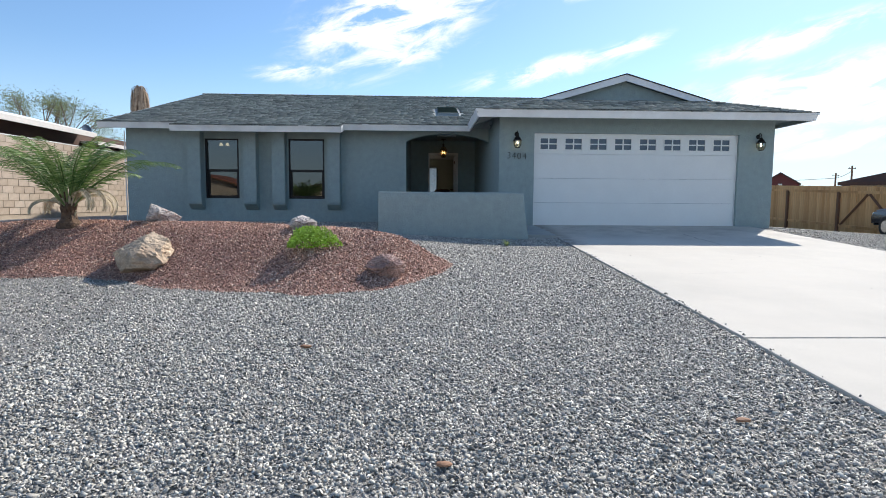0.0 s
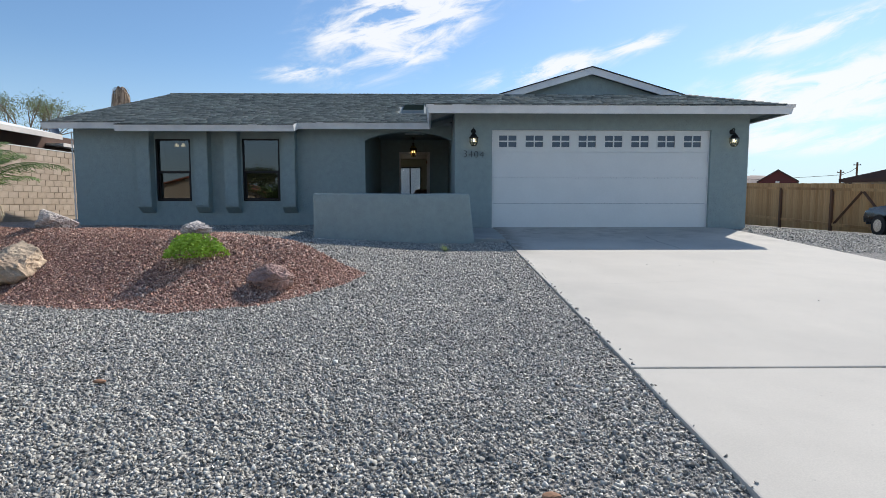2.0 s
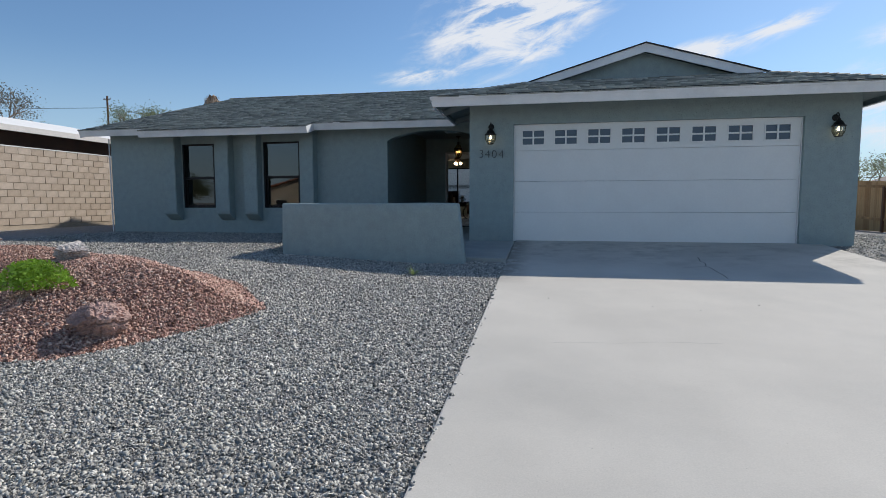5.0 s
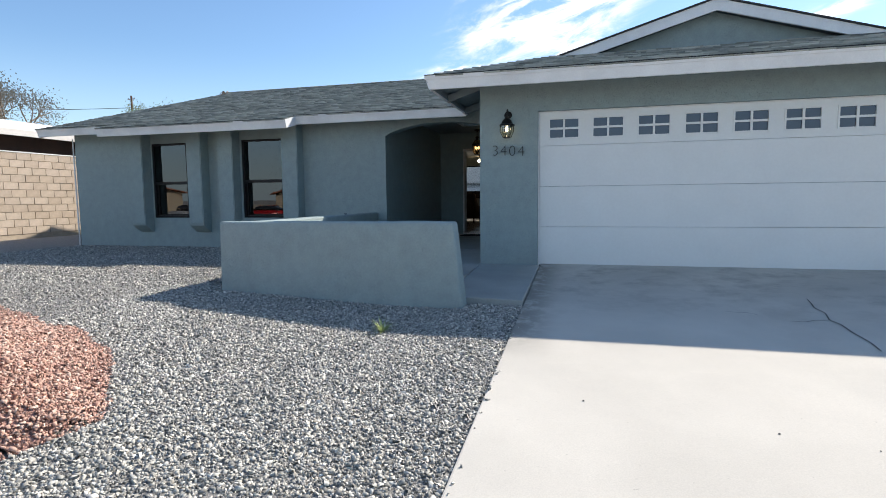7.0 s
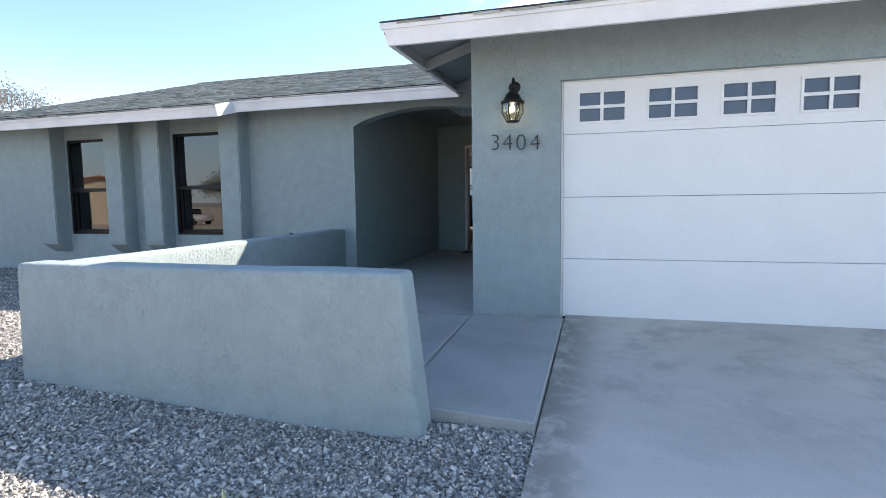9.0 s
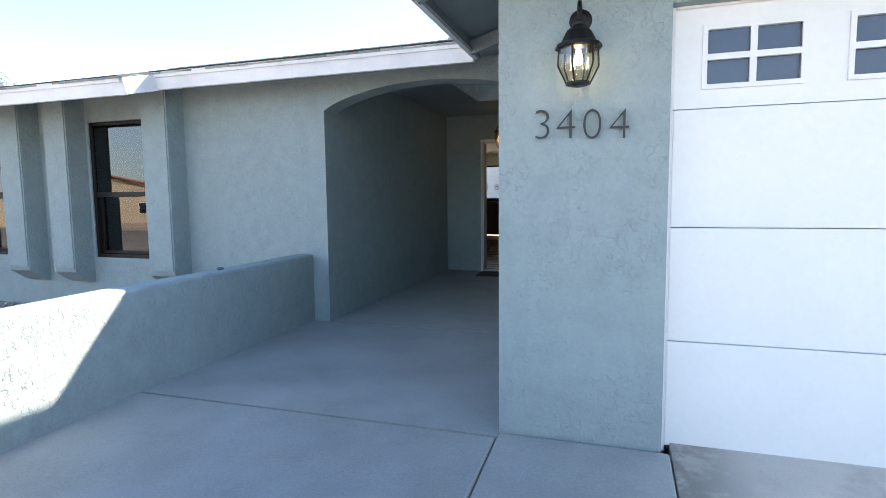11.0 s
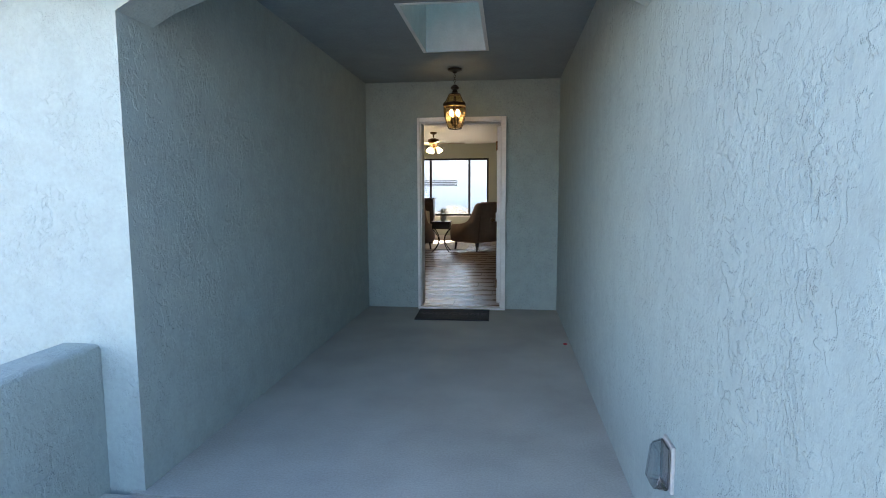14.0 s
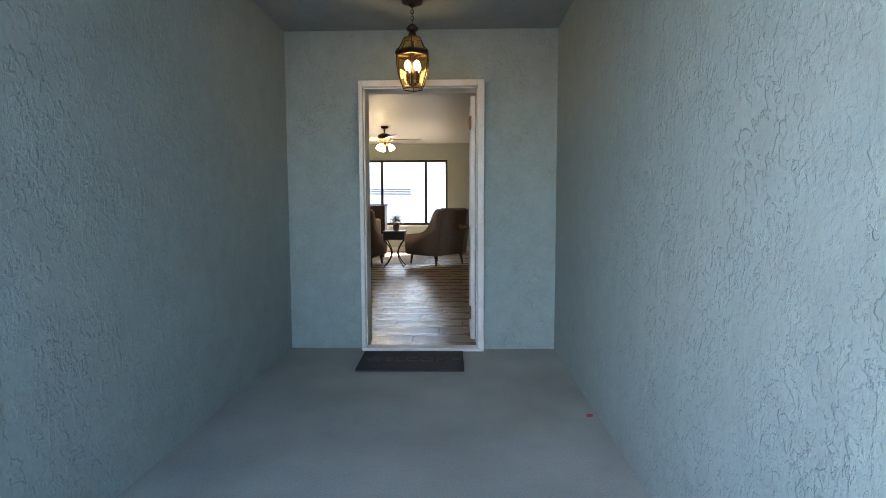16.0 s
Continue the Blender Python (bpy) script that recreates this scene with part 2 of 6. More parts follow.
def dirty_edge(m, dark):
    """Old dirt and blotches on the slab: a stained strip along the edge by the walk, and scattered patches up by the door."""
    nt = m.node_tree
    N, L = nt.nodes.new, nt.links.new
    b = nt.nodes["Principled BSDF"]
    src = b.inputs["Base Color"].links[0].from_socket
    tc, sep = N("ShaderNodeTexCoord"), N("ShaderNodeSeparateXYZ")
    L(tc.outputs["Object"], sep.inputs[0])

    def ramp(v, lo, hi, a, c):
        n = N("ShaderNodeMapRange")
        n.interpolation_type = "SMOOTHSTEP"
        for i, k in enumerate((lo, hi, a, c)):
            n.inputs[i + 1].default_value = k
        L(v, n.inputs[0])
        return n.outputs[0]

    def cloud(scale, detail, rough):
        n = N("ShaderNodeTexNoise")
        n.inputs["Scale"].default_value, n.inputs["Detail"].default_value, n.inputs["Roughness"].default_value = scale, detail, rough
        L(tc.outputs["Object"], n.inputs["Vector"])
        return n.outputs["Fac"]

    def op(kind, a, c):
        n = N("ShaderNodeMath")
        n.operation, n.use_clamp = kind, True
        L(a, n.inputs[0]), L(c, n.inputs[1])
        return n.outputs[0]
    strip = op("MULTIPLY", op("MULTIPLY", ramp(sep.outputs[0], 0.88, 1.30, 1.0, 0.0), ramp(sep.outputs[1], -3.9, -2.9, 0.0, 1.0)), ramp(cloud(5, 5, 0.65), 0.34, 0.55, 0.25, 1.0))
    blot = op("MULTIPLY", ramp(sep.outputs[1], -3.4, -1.0, 0.0, 1.0), ramp(cloud(1.7, 7, 0.7), 0.44, 0.70, 0.0, 0.6))
    specks = ramp(cloud(34, 3, 0.6), 0.70, 0.76, 0.0, 0.45)
    mix = N("ShaderNodeMix")
    mix.data_type = "RGBA"
    L(op("MAXIMUM", op("MAXIMUM", strip, blot), specks), mix.inputs["Factor"])
    L(src, mix.inputs["A"])
    mix.inputs["B"].default_value = (*dark, 1)
    L(mix.outputs["Result"], b.inputs["Base Color"])


dirty_edge(drive_concrete, (0.27, 0.25, 0.215))
joint_dark = material("joint_filler", (0.07, 0.065, 0.06), 0.9)
GREYS = ((0.095, 0.095, 0.089), (0.494, 0.475, 0.423), (0.237, 0.237, 0.220), (0.760, 0.722, 0.636), (0.133, 0.133, 0.125), (0.570, 0.551, 0.494), (0.314, 0.290, 0.249), (0.817, 0.779, 0.698), (0.190, 0.190, 0.179), (0.665, 0.627, 0.541), (0.152, 0.152, 0.142))
gravel_stone = material("gravel_stone", (0.3, 0.3, 0.3), 0.75, vary=0.25, scale=40, fine=300, island=True, ramp=GREYS, spec=0.3)
gravel_bed = material("gravel_bed", (0.28, 0.268, 0.248), 0.95, vary=0.45, scale=38, fine=70, bump=1.0, bump_scale=42, dist=0.03, second=(0.31, 0.296, 0.27), spec=0.2)
REDS = ((0.186, 0.107, 0.086), (0.614, 0.400, 0.312), (0.391, 0.223, 0.174), (0.800, 0.614, 0.502), (0.167, 0.093, 0.074), (0.623, 0.381, 0.284), (0.502, 0.307, 0.246), (0.716, 0.512, 0.409))
lava_stone = material("lava_stone", (0.2, 0.08, 0.06), 0.95, vary=0.25, scale=40, fine=200, island=True, ramp=REDS, spec=0.15, bump=0.5, bump_scale=200, dist=0.003)
lava_bed = material("lava_bed", (0.36, 0.21, 0.17), 0.95, vary=0.5, scale=30, fine=60, bump=1.0, bump_scale=45, dist=0.03, spec=0.1)
sand = material("desert_sand", (0.42, 0.35, 0.26), 0.95, vary=0.15, scale=0.5, fine=20, second=(0.35, 0.29, 0.21))
asphalt = material("asphalt", (0.21, 0.195, 0.17), 0.9, vary=0.2, scale=1.0, fine=200, bump=0.4, bump_scale=200)
door_white = material("garage_door_white", (0.80, 0.80, 0.772), 0.45, vary=0.025, scale=2, fine=30)
frame_white = material("door_frame_white", (0.74, 0.72, 0.70), 0.5, vary=0.08, scale=5, second=(0.6, 0.57, 0.53))
bronze = material("bronze_frame", (0.013, 0.0105, 0.011), 0.4, 0.0, vary=0.1, spec=0.25)
black_iron = material("dark_iron", (0.02, 0.019, 0.018), 0.45, 0.6, vary=0.15)
aged_brass = material("aged_brass", (0.14, 0.07, 0.03), 0.35, 0.8, vary=0.2)
lamp_bronze = material("dark_lamp_bronze", (0.035, 0.022, 0.015), 0.4, 0.5, vary=0.2)
number_grey = material("number_metal", (0.022, 0.024, 0.027), 0.55, 0.0)
pane_grey = material("garage_pane", (0.085, 0.11, 0.15), 0.12, vary=0.05)
window_glass = glass_material("window_glass", (0.28, 0.29, 0.30), 0.45)
amber_glass = glass_material("amber_glass", (0.92, 0.76, 0.50), 0.0, 0.08)
candle_glow = material("candle_glow", (1, 0.8, 0.5), emit=(1.0, 0.70, 0.34), glow=3.0)
lamp_glass = glass_material("lamp_glass", (0.95, 0.93, 0.86), 0.0, 0.10)
clear_plastic = glass_material("clear_plastic", (0.75, 0.78, 0.8), 0.05)
bulb_glow = material("bulb_glow", (1, 0.9, 0.75), emit=(1.0, 0.88, 0.68), glow=5)
shade_glow = material("frosted_shade", (1, 0.9, 0.7), emit=(1.0, 0.82, 0.5), glow=5)
wood = material("cedar_board", (0.4, 0.25, 0.13), 0.8, vary=0.22, scale=3, fine=40, stretch=(1, 1, 0.12), spec=0.2,
                ramp=((0.52, 0.30, 0.13), (0.64, 0.40, 0.19), (0.57, 0.34, 0.15), (0.68, 0.44, 0.22), (0.46, 0.26, 0.11)), second=(0.36, 0.18, 0.08))
wood_dark = material("cedar_post", (0.16, 0.085, 0.05), 0.85, vary=0.2, scale=4, stretch=(1, 1, 0.15))
block = material("slump_block", (0.45, 0.36, 0.27), 0.95, vary=0.1, scale=6, fine=80, bump=0.5, bump_scale=60, dist=0.01, spec=0.15,
                 ramp=((0.48, 0.39, 0.305), (0.55, 0.455, 0.36), (0.51, 0.415, 0.32), (0.46, 0.37, 0.285), (0.57, 0.47, 0.375)))
mortar = material("block_mortar", (0.43, 0.35, 0.265), 0.95, vary=0.12)
brown_wood = material("brown_wood", (0.09, 0.05, 0.035), 0.8, vary=0.2, scale=3)
beige_paint = material("beige_paint", (0.48, 0.42, 0.35), 0.7, vary=0.06)
fascia_cream = material("cream_fascia", (0.66, 0.62, 0.57), 0.7, vary=0.06)
roof_white = material("white_roof_coating", (0.76, 0.75, 0.72), 0.8, vary=0.06, scale=2)
rock_tan = material("tan_boulder", (0.52, 0.40, 0.28), 0.9, vary=0.28, scale=5, fine=50, bump=0.8, bump_scale=34, dist=0.012, second=(0.30, 0.20, 0.13))
rock_pink = material("pink_boulder", (0.44, 0.29, 0.24), 0.9, vary=0.35, scale=7, fine=60, bump=0.9, bump_scale=30, dist=0.015, second=(0.17, 0.09, 0.075))
rock_grey = material("grey_boulder", (0.56, 0.50, 0.45), 0.9, vary=0.35, scale=8, fine=60, bump=0.9, bump_scale=30, dist=0.015, second=(0.2, 0.15, 0.13))
leaf_green = material("bush_leaf", (0.16, 0.34, 0.025), 0.6, vary=0.2, island=True, ramp=((0.20, 0.34, 0.02), (0.42, 0.60, 0.08), (0.28, 0.46, 0.04)))
weed_green = material("weed_leaf", (0.22, 0.30, 0.08), 0.7, island=True, ramp=((0.28, 0.36, 0.13), (0.46, 0.50, 0.26)))
frond_green = material("palm_leaflet", (0.09, 0.17, 0.05), 0.5, island=True, ramp=((0.06, 0.13, 0.03), (0.13, 0.23, 0.06), (0.27, 0.36, 0.13), (0.10, 0.18, 0.05)))
frond_dead = material("dry_palm_leaflet", (0.42, 0.34, 0.2), 0.8, island=True, ramp=((0.48, 0.39, 0.25), (0.66, 0.57, 0.41)))
palm_bark = material("palm_bark", (0.13, 0.08, 0.05), 0.95, vary=0.35, scale=14, bump=1.0, bump_scale=25, dist=0.03)
bark = material("tree_bark", (0.22, 0.18, 0.14), 0.95, vary=0.25, scale=10, bump=0.6)
tree_leaf = material("tree_leaf", (0.1, 0.14, 0.05), 0.7, island=True, ramp=((0.19, 0.23, 0.12), (0.30, 0.33, 0.18), (0.24, 0.28, 0.16)))
tree_leaf_dull = material("dull_tree_leaf", (0.12, 0.12, 0.1), 0.7, island=True, ramp=((0.17, 0.175, 0.15), (0.27, 0.26, 0.22)))
tree_leaf_yellow = material("yellow_tree_leaf", (0.25, 0.25, 0.06), 0.7, island=True, ramp=((0.2, 0.22, 0.05), (0.34, 0.30, 0.08)))
for m, share in ((tree_leaf, .5), (tree_leaf_dull, .5), (tree_leaf_yellow, .5), (frond_green, .3), (frond_dead, .3), (weed_green, .3), (leaf_green, .25)):
    thin_leaf(m, share)
red_siding = material("red_siding", (0.13, 0.032, 0.03), 0.7, vary=0.1, scale=3)
brown_roof = material("brown_roof", (0.085, 0.055, 0.05), 0.9, vary=0.2, scale=4)
tile_roof = material("clay_tile_roof", (0.33, 0.13, 0.08), 0.8, vary=0.2, scale=6)
tan_wall = material("tan_house_wall", (0.5, 0.42, 0.31), 0.9, vary=0.08)
car_black = material("black_car_paint", (0.012, 0.013, 0.016), 0.2, 0.2)
car_red = material("red_car_paint", (0.35, 0.012, 0.012), 0.25, 0.1)
car_white = material("silver_car_paint", (0.45, 0.45, 0.45), 0.3, 0.3)
rubber = material("rubber", (0.02, 0.02, 0.02), 0.8)
chrome = material("chrome", (0.6, 0.6, 0.6), 0.15, 1.0)
dark_glass = material("dark_glass", (0.02, 0.022, 0.025), 0.08)
mat_rubber = material("doormat_rubber", (0.018, 0.022, 0.028), 0.8, bump=0.6, bump_scale=260, dist=0.004)
mat_letter = material("doormat_letter", (0.06, 0.062, 0.068), 0.8)
room_paint = material("sage_wall_paint", (0.47, 0.50, 0.43), 0.8, vary=0.03, scale=2)
room_ceiling = material("textured_ceiling", (0.52, 0.50, 0.465), 0.42, vary=0.06, scale=8, bump=0.8, bump_scale=26, dist=0.016)
floor_tile = material("wood_look_tile", (0.3, 0.2, 0.14), 0.3, vary=0.06, scale=3, fine=30, stretch=(0.3, 1, 1),
                      ramp=((0.25, 0.18, 0.14), (0.29, 0.21, 0.165), (0.27, 0.195, 0.15)))
grout = material("tile_grout", (0.15, 0.13, 0.11), 0.8)
upholstery = material("brown_upholstery", (0.27, 0.19, 0.155), 0.9, vary=0.12, scale=12, fine=300, bump=0.3, bump_scale=300)
pillow_cloth = material("cream_cloth", (0.55, 0.5, 0.42), 0.9, vary=0.1)
dark_wood = material("dark_wood", (0.035, 0.02, 0.015), 0.4, vary=0.2)
fan_wood = material("fan_blade", (0.38, 0.33, 0.27), 0.5, vary=0.15)
pot_white = material("grey_pot", (0.45, 0.44, 0.42), 0.6)
plant_purple = material("dusky_leaf", (0.12, 0.11, 0.09), 0.7, island=True, ramp=((0.09, 0.10, 0.07), (0.2, 0.16, 0.14)))
rug_cloth = material("pale_rug", (0.55, 0.52, 0.46), 0.95, vary=0.2, scale=6)
plaster_white = material("white_plaster", (0.75, 0.74, 0.72), 0.85, vary=0.06)
hill_rock = material("hill_rock", (0.33, 0.27, 0.23), 0.95, vary=0.25, scale=0.05)
plate_white = material("switch_plate", (0.75, 0.74, 0.7), 0.4)
red_bit = material("red_scrap", (0.45, 0.05, 0.06), 0.5)
leaf_brown = material("dry_brown_flake", (0.30, 0.16, 0.09), 0.8)
crack_dark = material("crack", (0.10, 0.096, 0.09), 0.9)


# ---- mesh helpers ----
def box(bm, x0, x1, y0, y1, z0, z1, bevel=0.0):
    vs = bmesh.ops.create_cube(bm, size=1.0, matrix=Matrix.LocRotScale(((x0 + x1) / 2, (y0 + y1) / 2, (z0 + z1) / 2), None, (x1 - x0, y1 - y0, z1 - z0)))["verts"]
    if bevel:
        es = list({e for v in vs for e in v.link_edges})
        bmesh.ops.bevel(bm, geom=es, offset=bevel, segments=2, profile=0.6, affect="EDGES")
    return vs


def tube(bm, a, b, r0, r1=None, n=10):
    a, b = Vector(a), Vector(b)
    d = b - a
    m = Matrix.Translation((a + b) / 2) @ d.to_track_quat("Z", "Y").to_matrix().to_4x4()
    return bmesh.ops.create_cone(bm, cap_ends=True, segments=n, radius1=r0, radius2=r0 if r1 is None else r1, depth=d.length, matrix=m)["verts"]


def ball(bm, c, r, squash=(1, 1, 1), n=2):
    return bmesh.ops.create_icosphere(bm, subdivisions=n, radius=r, matrix=Matrix.LocRotScale(c, None, squash))["verts"]


def prism(bm, pts, axis, lo, hi):
    """A solid from an outline of (u, v): axis x takes them as y, z; axis y as x, z; axis z as x, y."""
    def at(u, v, w):
        return {"x": (w, u, v), "y": (u, w, v), "z": (u, v, w)}[axis]
    a = [bm.verts.new(at(u, v, lo)) for u, v in pts]
    b = [bm.verts.new(at(u, v, hi)) for u, v in pts]
    bm.faces.new(a), bm.faces.new(b[::-1])
    for i in range(len(pts)):
        j = (i + 1) % len(pts)
        bm.faces.new((a[i], b[i], b[j], a[j]))
    bmesh.ops.recalc_face_normals(bm, faces=bm.faces)


def spin(bm, outline, centre=(0, 0, 0), n=16):
    """A turned shape from an outline of (radius, height)."""
    rings = []
    for r, z in outline:
        rings.append([bm.verts.new((centre[0] + max(r, 1e-4) * math.cos(2 * math.pi * i / n), centre[1] + max(r, 1e-4) * math.sin(2 * math.pi * i / n), centre[2] + z)) for i in range(n)])
    for p, q in zip(rings, rings[1:]):
        for i in range(n):
            bm.faces.new((p[i], p[(i + 1) % n], q[(i + 1) % n], q[i]))
    bm.faces.new(rings[0][::-1]), bm.faces.new(rings[-1])
    bmesh.ops.recalc_face_normals(bm, faces=bm.faces)


def mesh_of(name, bm, mat, smooth=False):
    me = bpy.data.meshes.new(name)
    bm.to_mesh(me)
    bm.free()
    me.materials.append(mat)
    if smooth:
        me.polygons.foreach_set("use_smooth", [True] * len(me.polygons))
    return me


def part(name, bm, mat, parent, label="", smooth=False):
    ob = new(name, mesh_of(name, bm, mat, smooth))
    ob.parent = parent
    return tagged(ob, label)


def thing(name, label, category, group="", kind="", at=(0, 0, 0), bm=None, mat=None, smooth=False, turn=0):
    ob = new(name, mesh_of(name, bm, mat, smooth) if bm else None)
    ob.matrix_basis = pose(*at, 0, 0, turn)
    return tagged(ob, label, category, group, kind)


def B():
    return bmesh.new()


def boxed(*a, bevel=0.0):
    bm = B()
    box(bm, *a, bevel=bevel)
    return bm


def structure(name, label, category, bm, mat, smooth=False):
    return thing(name, label, category, kind="structure", bm=bm, mat=mat, smooth=smooth)


# ---- the ground ----
def smooth_step(v):
    v = np.clip(v, 0, 1)
    return v * v * (3 - 2 * v)


def ground_z(x, y):
    """The gravel's height: falls from the house to the street, a little later on the planted side."""
    x, y = np.asarray(x, float), np.asarray(y, float)
    near = 0.064 * np.minimum(y, 0)
    far = np.where(y > -3, 0.018 * np.minimum(y, 0), -0.054 + 0.093 * (y + 3))
    t = smooth_step(-x / 3.2)
    z = near * (1 - t) + far * t
    z = np.maximum(z, -1.0)
    z = z - 0.062 * np.clip(x - 6.6, 0, 8.5) * smooth_step((y + 16) / 6)
    return z - 0.03


BED_X = (-10.2, -9.0, -7.5, -6.5, -5.8, -5.0, -4.0, -3.0, -2.2, -1.75, -1.45, -1.3)
BED_FRONT = (-5.0, -6.0, -6.35, -6.32, -6.35, -6.6, -6.98, -7.12, -6.85, -6.45, -5.9, -5.3)
BED_BACK = (-4.8, -3.9, -3.5, -3.4, -3.4, -3.45, -3.6, -3.95, -4.35, -4.7, -5.0, -5.25)


def mound_z(x, y):
    """How far the bed of red rock rises over the gravel, and its edge measure (1 at the edge, less inside)."""
    x, y = np.asarray(x, float), np.asarray(y, float)
    wob = 0.05 * np.sin(x * 3.1) + 0.03 * np.sin(x * 7.3 + 1)
    inside = np.minimum(y - np.interp(x, BED_X, BED_FRONT) - wob, np.interp(x, BED_X, BED_BACK) - wob - y)
    inside = np.where((x < BED_X[0]) | (x > BED_X[-1]), -1.0, inside)
    r = 1 - inside / 1.5
    h = 0.46 * smooth_step(inside / 1.55) + 0.03 * np.clip(inside / 0.3, 0, 1)
    return h - 0.03 * (r > 1.0), r


def sheet(xs, ys, height):
    X, Y = np.meshgrid(xs, ys)
    Z = height(X, Y)
    co = np.stack([X.ravel(), Y.ravel(), Z.ravel()], 1)
    n, k = len(xs), len(ys)
    i = np.arange(n * (k - 1)).reshape(k - 1, n)[:, :-1].ravel()
    return co, np.stack([i, i + 1, i + 1 + n, i + n], 1)


def mesh_from(name, co, faces, mat, smooth=False):
    me = bpy.data.meshes.new(name)
    k = faces.shape[1]
    me.vertices.add(len(co))
    me.vertices.foreach_set("co", np.asarray(co, np.float32).ravel())
    me.loops.add(faces.size)
    me.loops.foreach_set("vertex_index", faces.astype(np.int32).ravel())
    me.polygons.add(len(faces))
    me.polygons.foreach_set("loop_start", np.arange(0, faces.size, k, dtype=np.int32))
    if smooth:
        me.polygons.foreach_set("use_smooth", np.ones(len(faces), bool))
    me.update()
    me.validate()
    me.materials.append(mat)
    return me


far_steps = np.array([2000, 800, 300, 120, 60, 40])
xs = np.concatenate([-far_steps, np.arange(-26, 26.1, 0.4), far_steps[::-1]])
ys = np.concatenate([-far_steps, np.arange(-26, 26.1, 0.4), far_steps[::-1]])


def ground_sheet_z(x, y):
    z = ground_z(x, y)
    under = ((x > -9.5) & (x < 6.3) & (y > 2.4) & (y < 15.4)) | ((x > 0.2) & (x < 6.3) & (y > 0.2) & (y < 8))
    return np.where(under, -0.25, z)


ground = tagged(new("ground", mesh_from("ground", *sheet(xs, ys, ground_sheet_z), gravel_bed, True)), "grey crushed gravel ground of the front yard", "ground", kind="structure")
bed_co, bed_fa = sheet(np.arange(-10.2, -1.2, 0.1), np.arange(-7.6, -2.9, 0.1), lambda x, y: ground_z(x, y) + mound_z(x, y)[0] - 0.012)
keep = mound_z(bed_co[:, 0], bed_co[:, 1])[1] < 1.04
bed_fa = bed_fa[keep[bed_fa].all(1)]
tagged(new("lava_rock_bed", mesh_from("lava_rock_bed", bed_co, bed_fa, lava_bed, True)), "raised planting bed of red lava rock on the gravel", "planting bed", kind="structure")

# street in front, and the sandy lots over the road
tagged(new("road", mesh_from("road", *sheet(np.linspace(-300, 300, 40), np.linspace(-25, -16.6, 6), lambda x, y: x * 0 - 1.015), asphalt)), "sun-bleached dusty asphalt street in front of the yard", "road", kind="structure")
tagged(new("pavement", mesh_from("pavement", *sheet(np.linspace(-300, 300, 40), np.linspace(-200, -25.05, 6), lambda x, y: x * 0 - 0.99), sand)), "bare sandy lots across the street", "ground", kind="structure")


def scatter(name, label, mat, pts, zs, lo, hi, parent=None, shard=False):
    """Crushed stones, joined: each a dented, turned block half sunk in the bed."""
    n = len(pts)
    cube = np.array([[-1, -1, -1], [1, -1, -1], [1, 1, -1], [-1, 1, -1], [-1, -1, 1], [1, -1, 1], [1, 1, 1], [-1, 1, 1]], float) * 0.5
    quads = np.array([[4, 5, 6, 7], [0, 1, 5, 4], [1, 2, 6, 5], [2, 3, 7, 6], [3, 0, 4, 7]])
    if shard:
        cube = np.array([[-.6, -.5, -.5], [.6, -.45, -.5], [0, .65, -.5], [-.45, -.35, .5], [.5, -.3, .5], [-.05, .45, .5]])
        quads = np.array([[0, 1, 4], [0, 4, 3], [1, 2, 5], [1, 5, 4], [2, 0, 3], [2, 3, 5], [3, 4, 5]])
    rng = np.random.default_rng(len(name) + n)
    v = cube[None] + rng.uniform(-0.22, 0.22, (n, len(cube), 3))
    size = rng.uniform(lo, hi, (n, 1)) * np.where(rng.random((n, 1)) < 0.08, 1.5, 1.0)
    v *= (size * rng.uniform([0.7, 0.55, 0.28], [1.3, 0.95, 0.6], (n, 3)))[:, None, :]
    if shard:
        v[:, :, 2] *= 0.65
    q = rng.normal(size=(n, 4))
    q[:, 1:3] *= 0.55
    q /= np.linalg.norm(q, axis=1, keepdims=True)
    w, x, y, z = q.T
    R = np.stack([1 - 2 * (y * y + z * z), 2 * (x * y - z * w), 2 * (x * z + y * w), 2 * (x * y + z * w), 1 - 2 * (x * x + z * z), 2 * (y * z - x * w),
                  2 * (x * z - y * w), 2 * (y * z + x * w), 1 - 2 * (x * x + y * y)], 1).reshape(n, 3, 3)
    v = np.einsum("nij,nkj->nki", R, v)
    v += np.stack([pts[:, 0], pts[:, 1], zs + size[:, 0] * rng.uniform(0.0, 0.32, n)], 1)[:, None, :]
    f = (quads[None] + len(cube) * np.arange(n)[:, None, None]).reshape(-1, quads.shape[1])
    ob = new(name, mesh_from(name, v.reshape(-1, 3), f, mat))
    ob.parent = parent
    return tagged(ob, label, "gravel", kind="stuff")


def on_gravel(p):
    x, y = p[:, 0], p[:, 1]
    solid = ((x > 0.86) & (x < 6.08) & (y < 0.3)) | ((x > -2.6) & (x < 0.86) & (y > -2.2)) | ((y > 2.1) & (x < 6.5) & (x > -9.7)) | ((x > 0) & (x < 6.5) & (y > 0))
    solid |= (x > -2.6) & (x < 0.2) & (y > -2.38)
    return ~solid & (mound_z(x, y)[1] > 0.985)


rng = np.random.default_rng(7)


def strewn(x0, x1, y0, y1, per, test):
    p = rng.uniform((x0, y0), (x1, y1), (int((x1 - x0) * (y1 - y0) * per), 2))
    return p[test(p)]


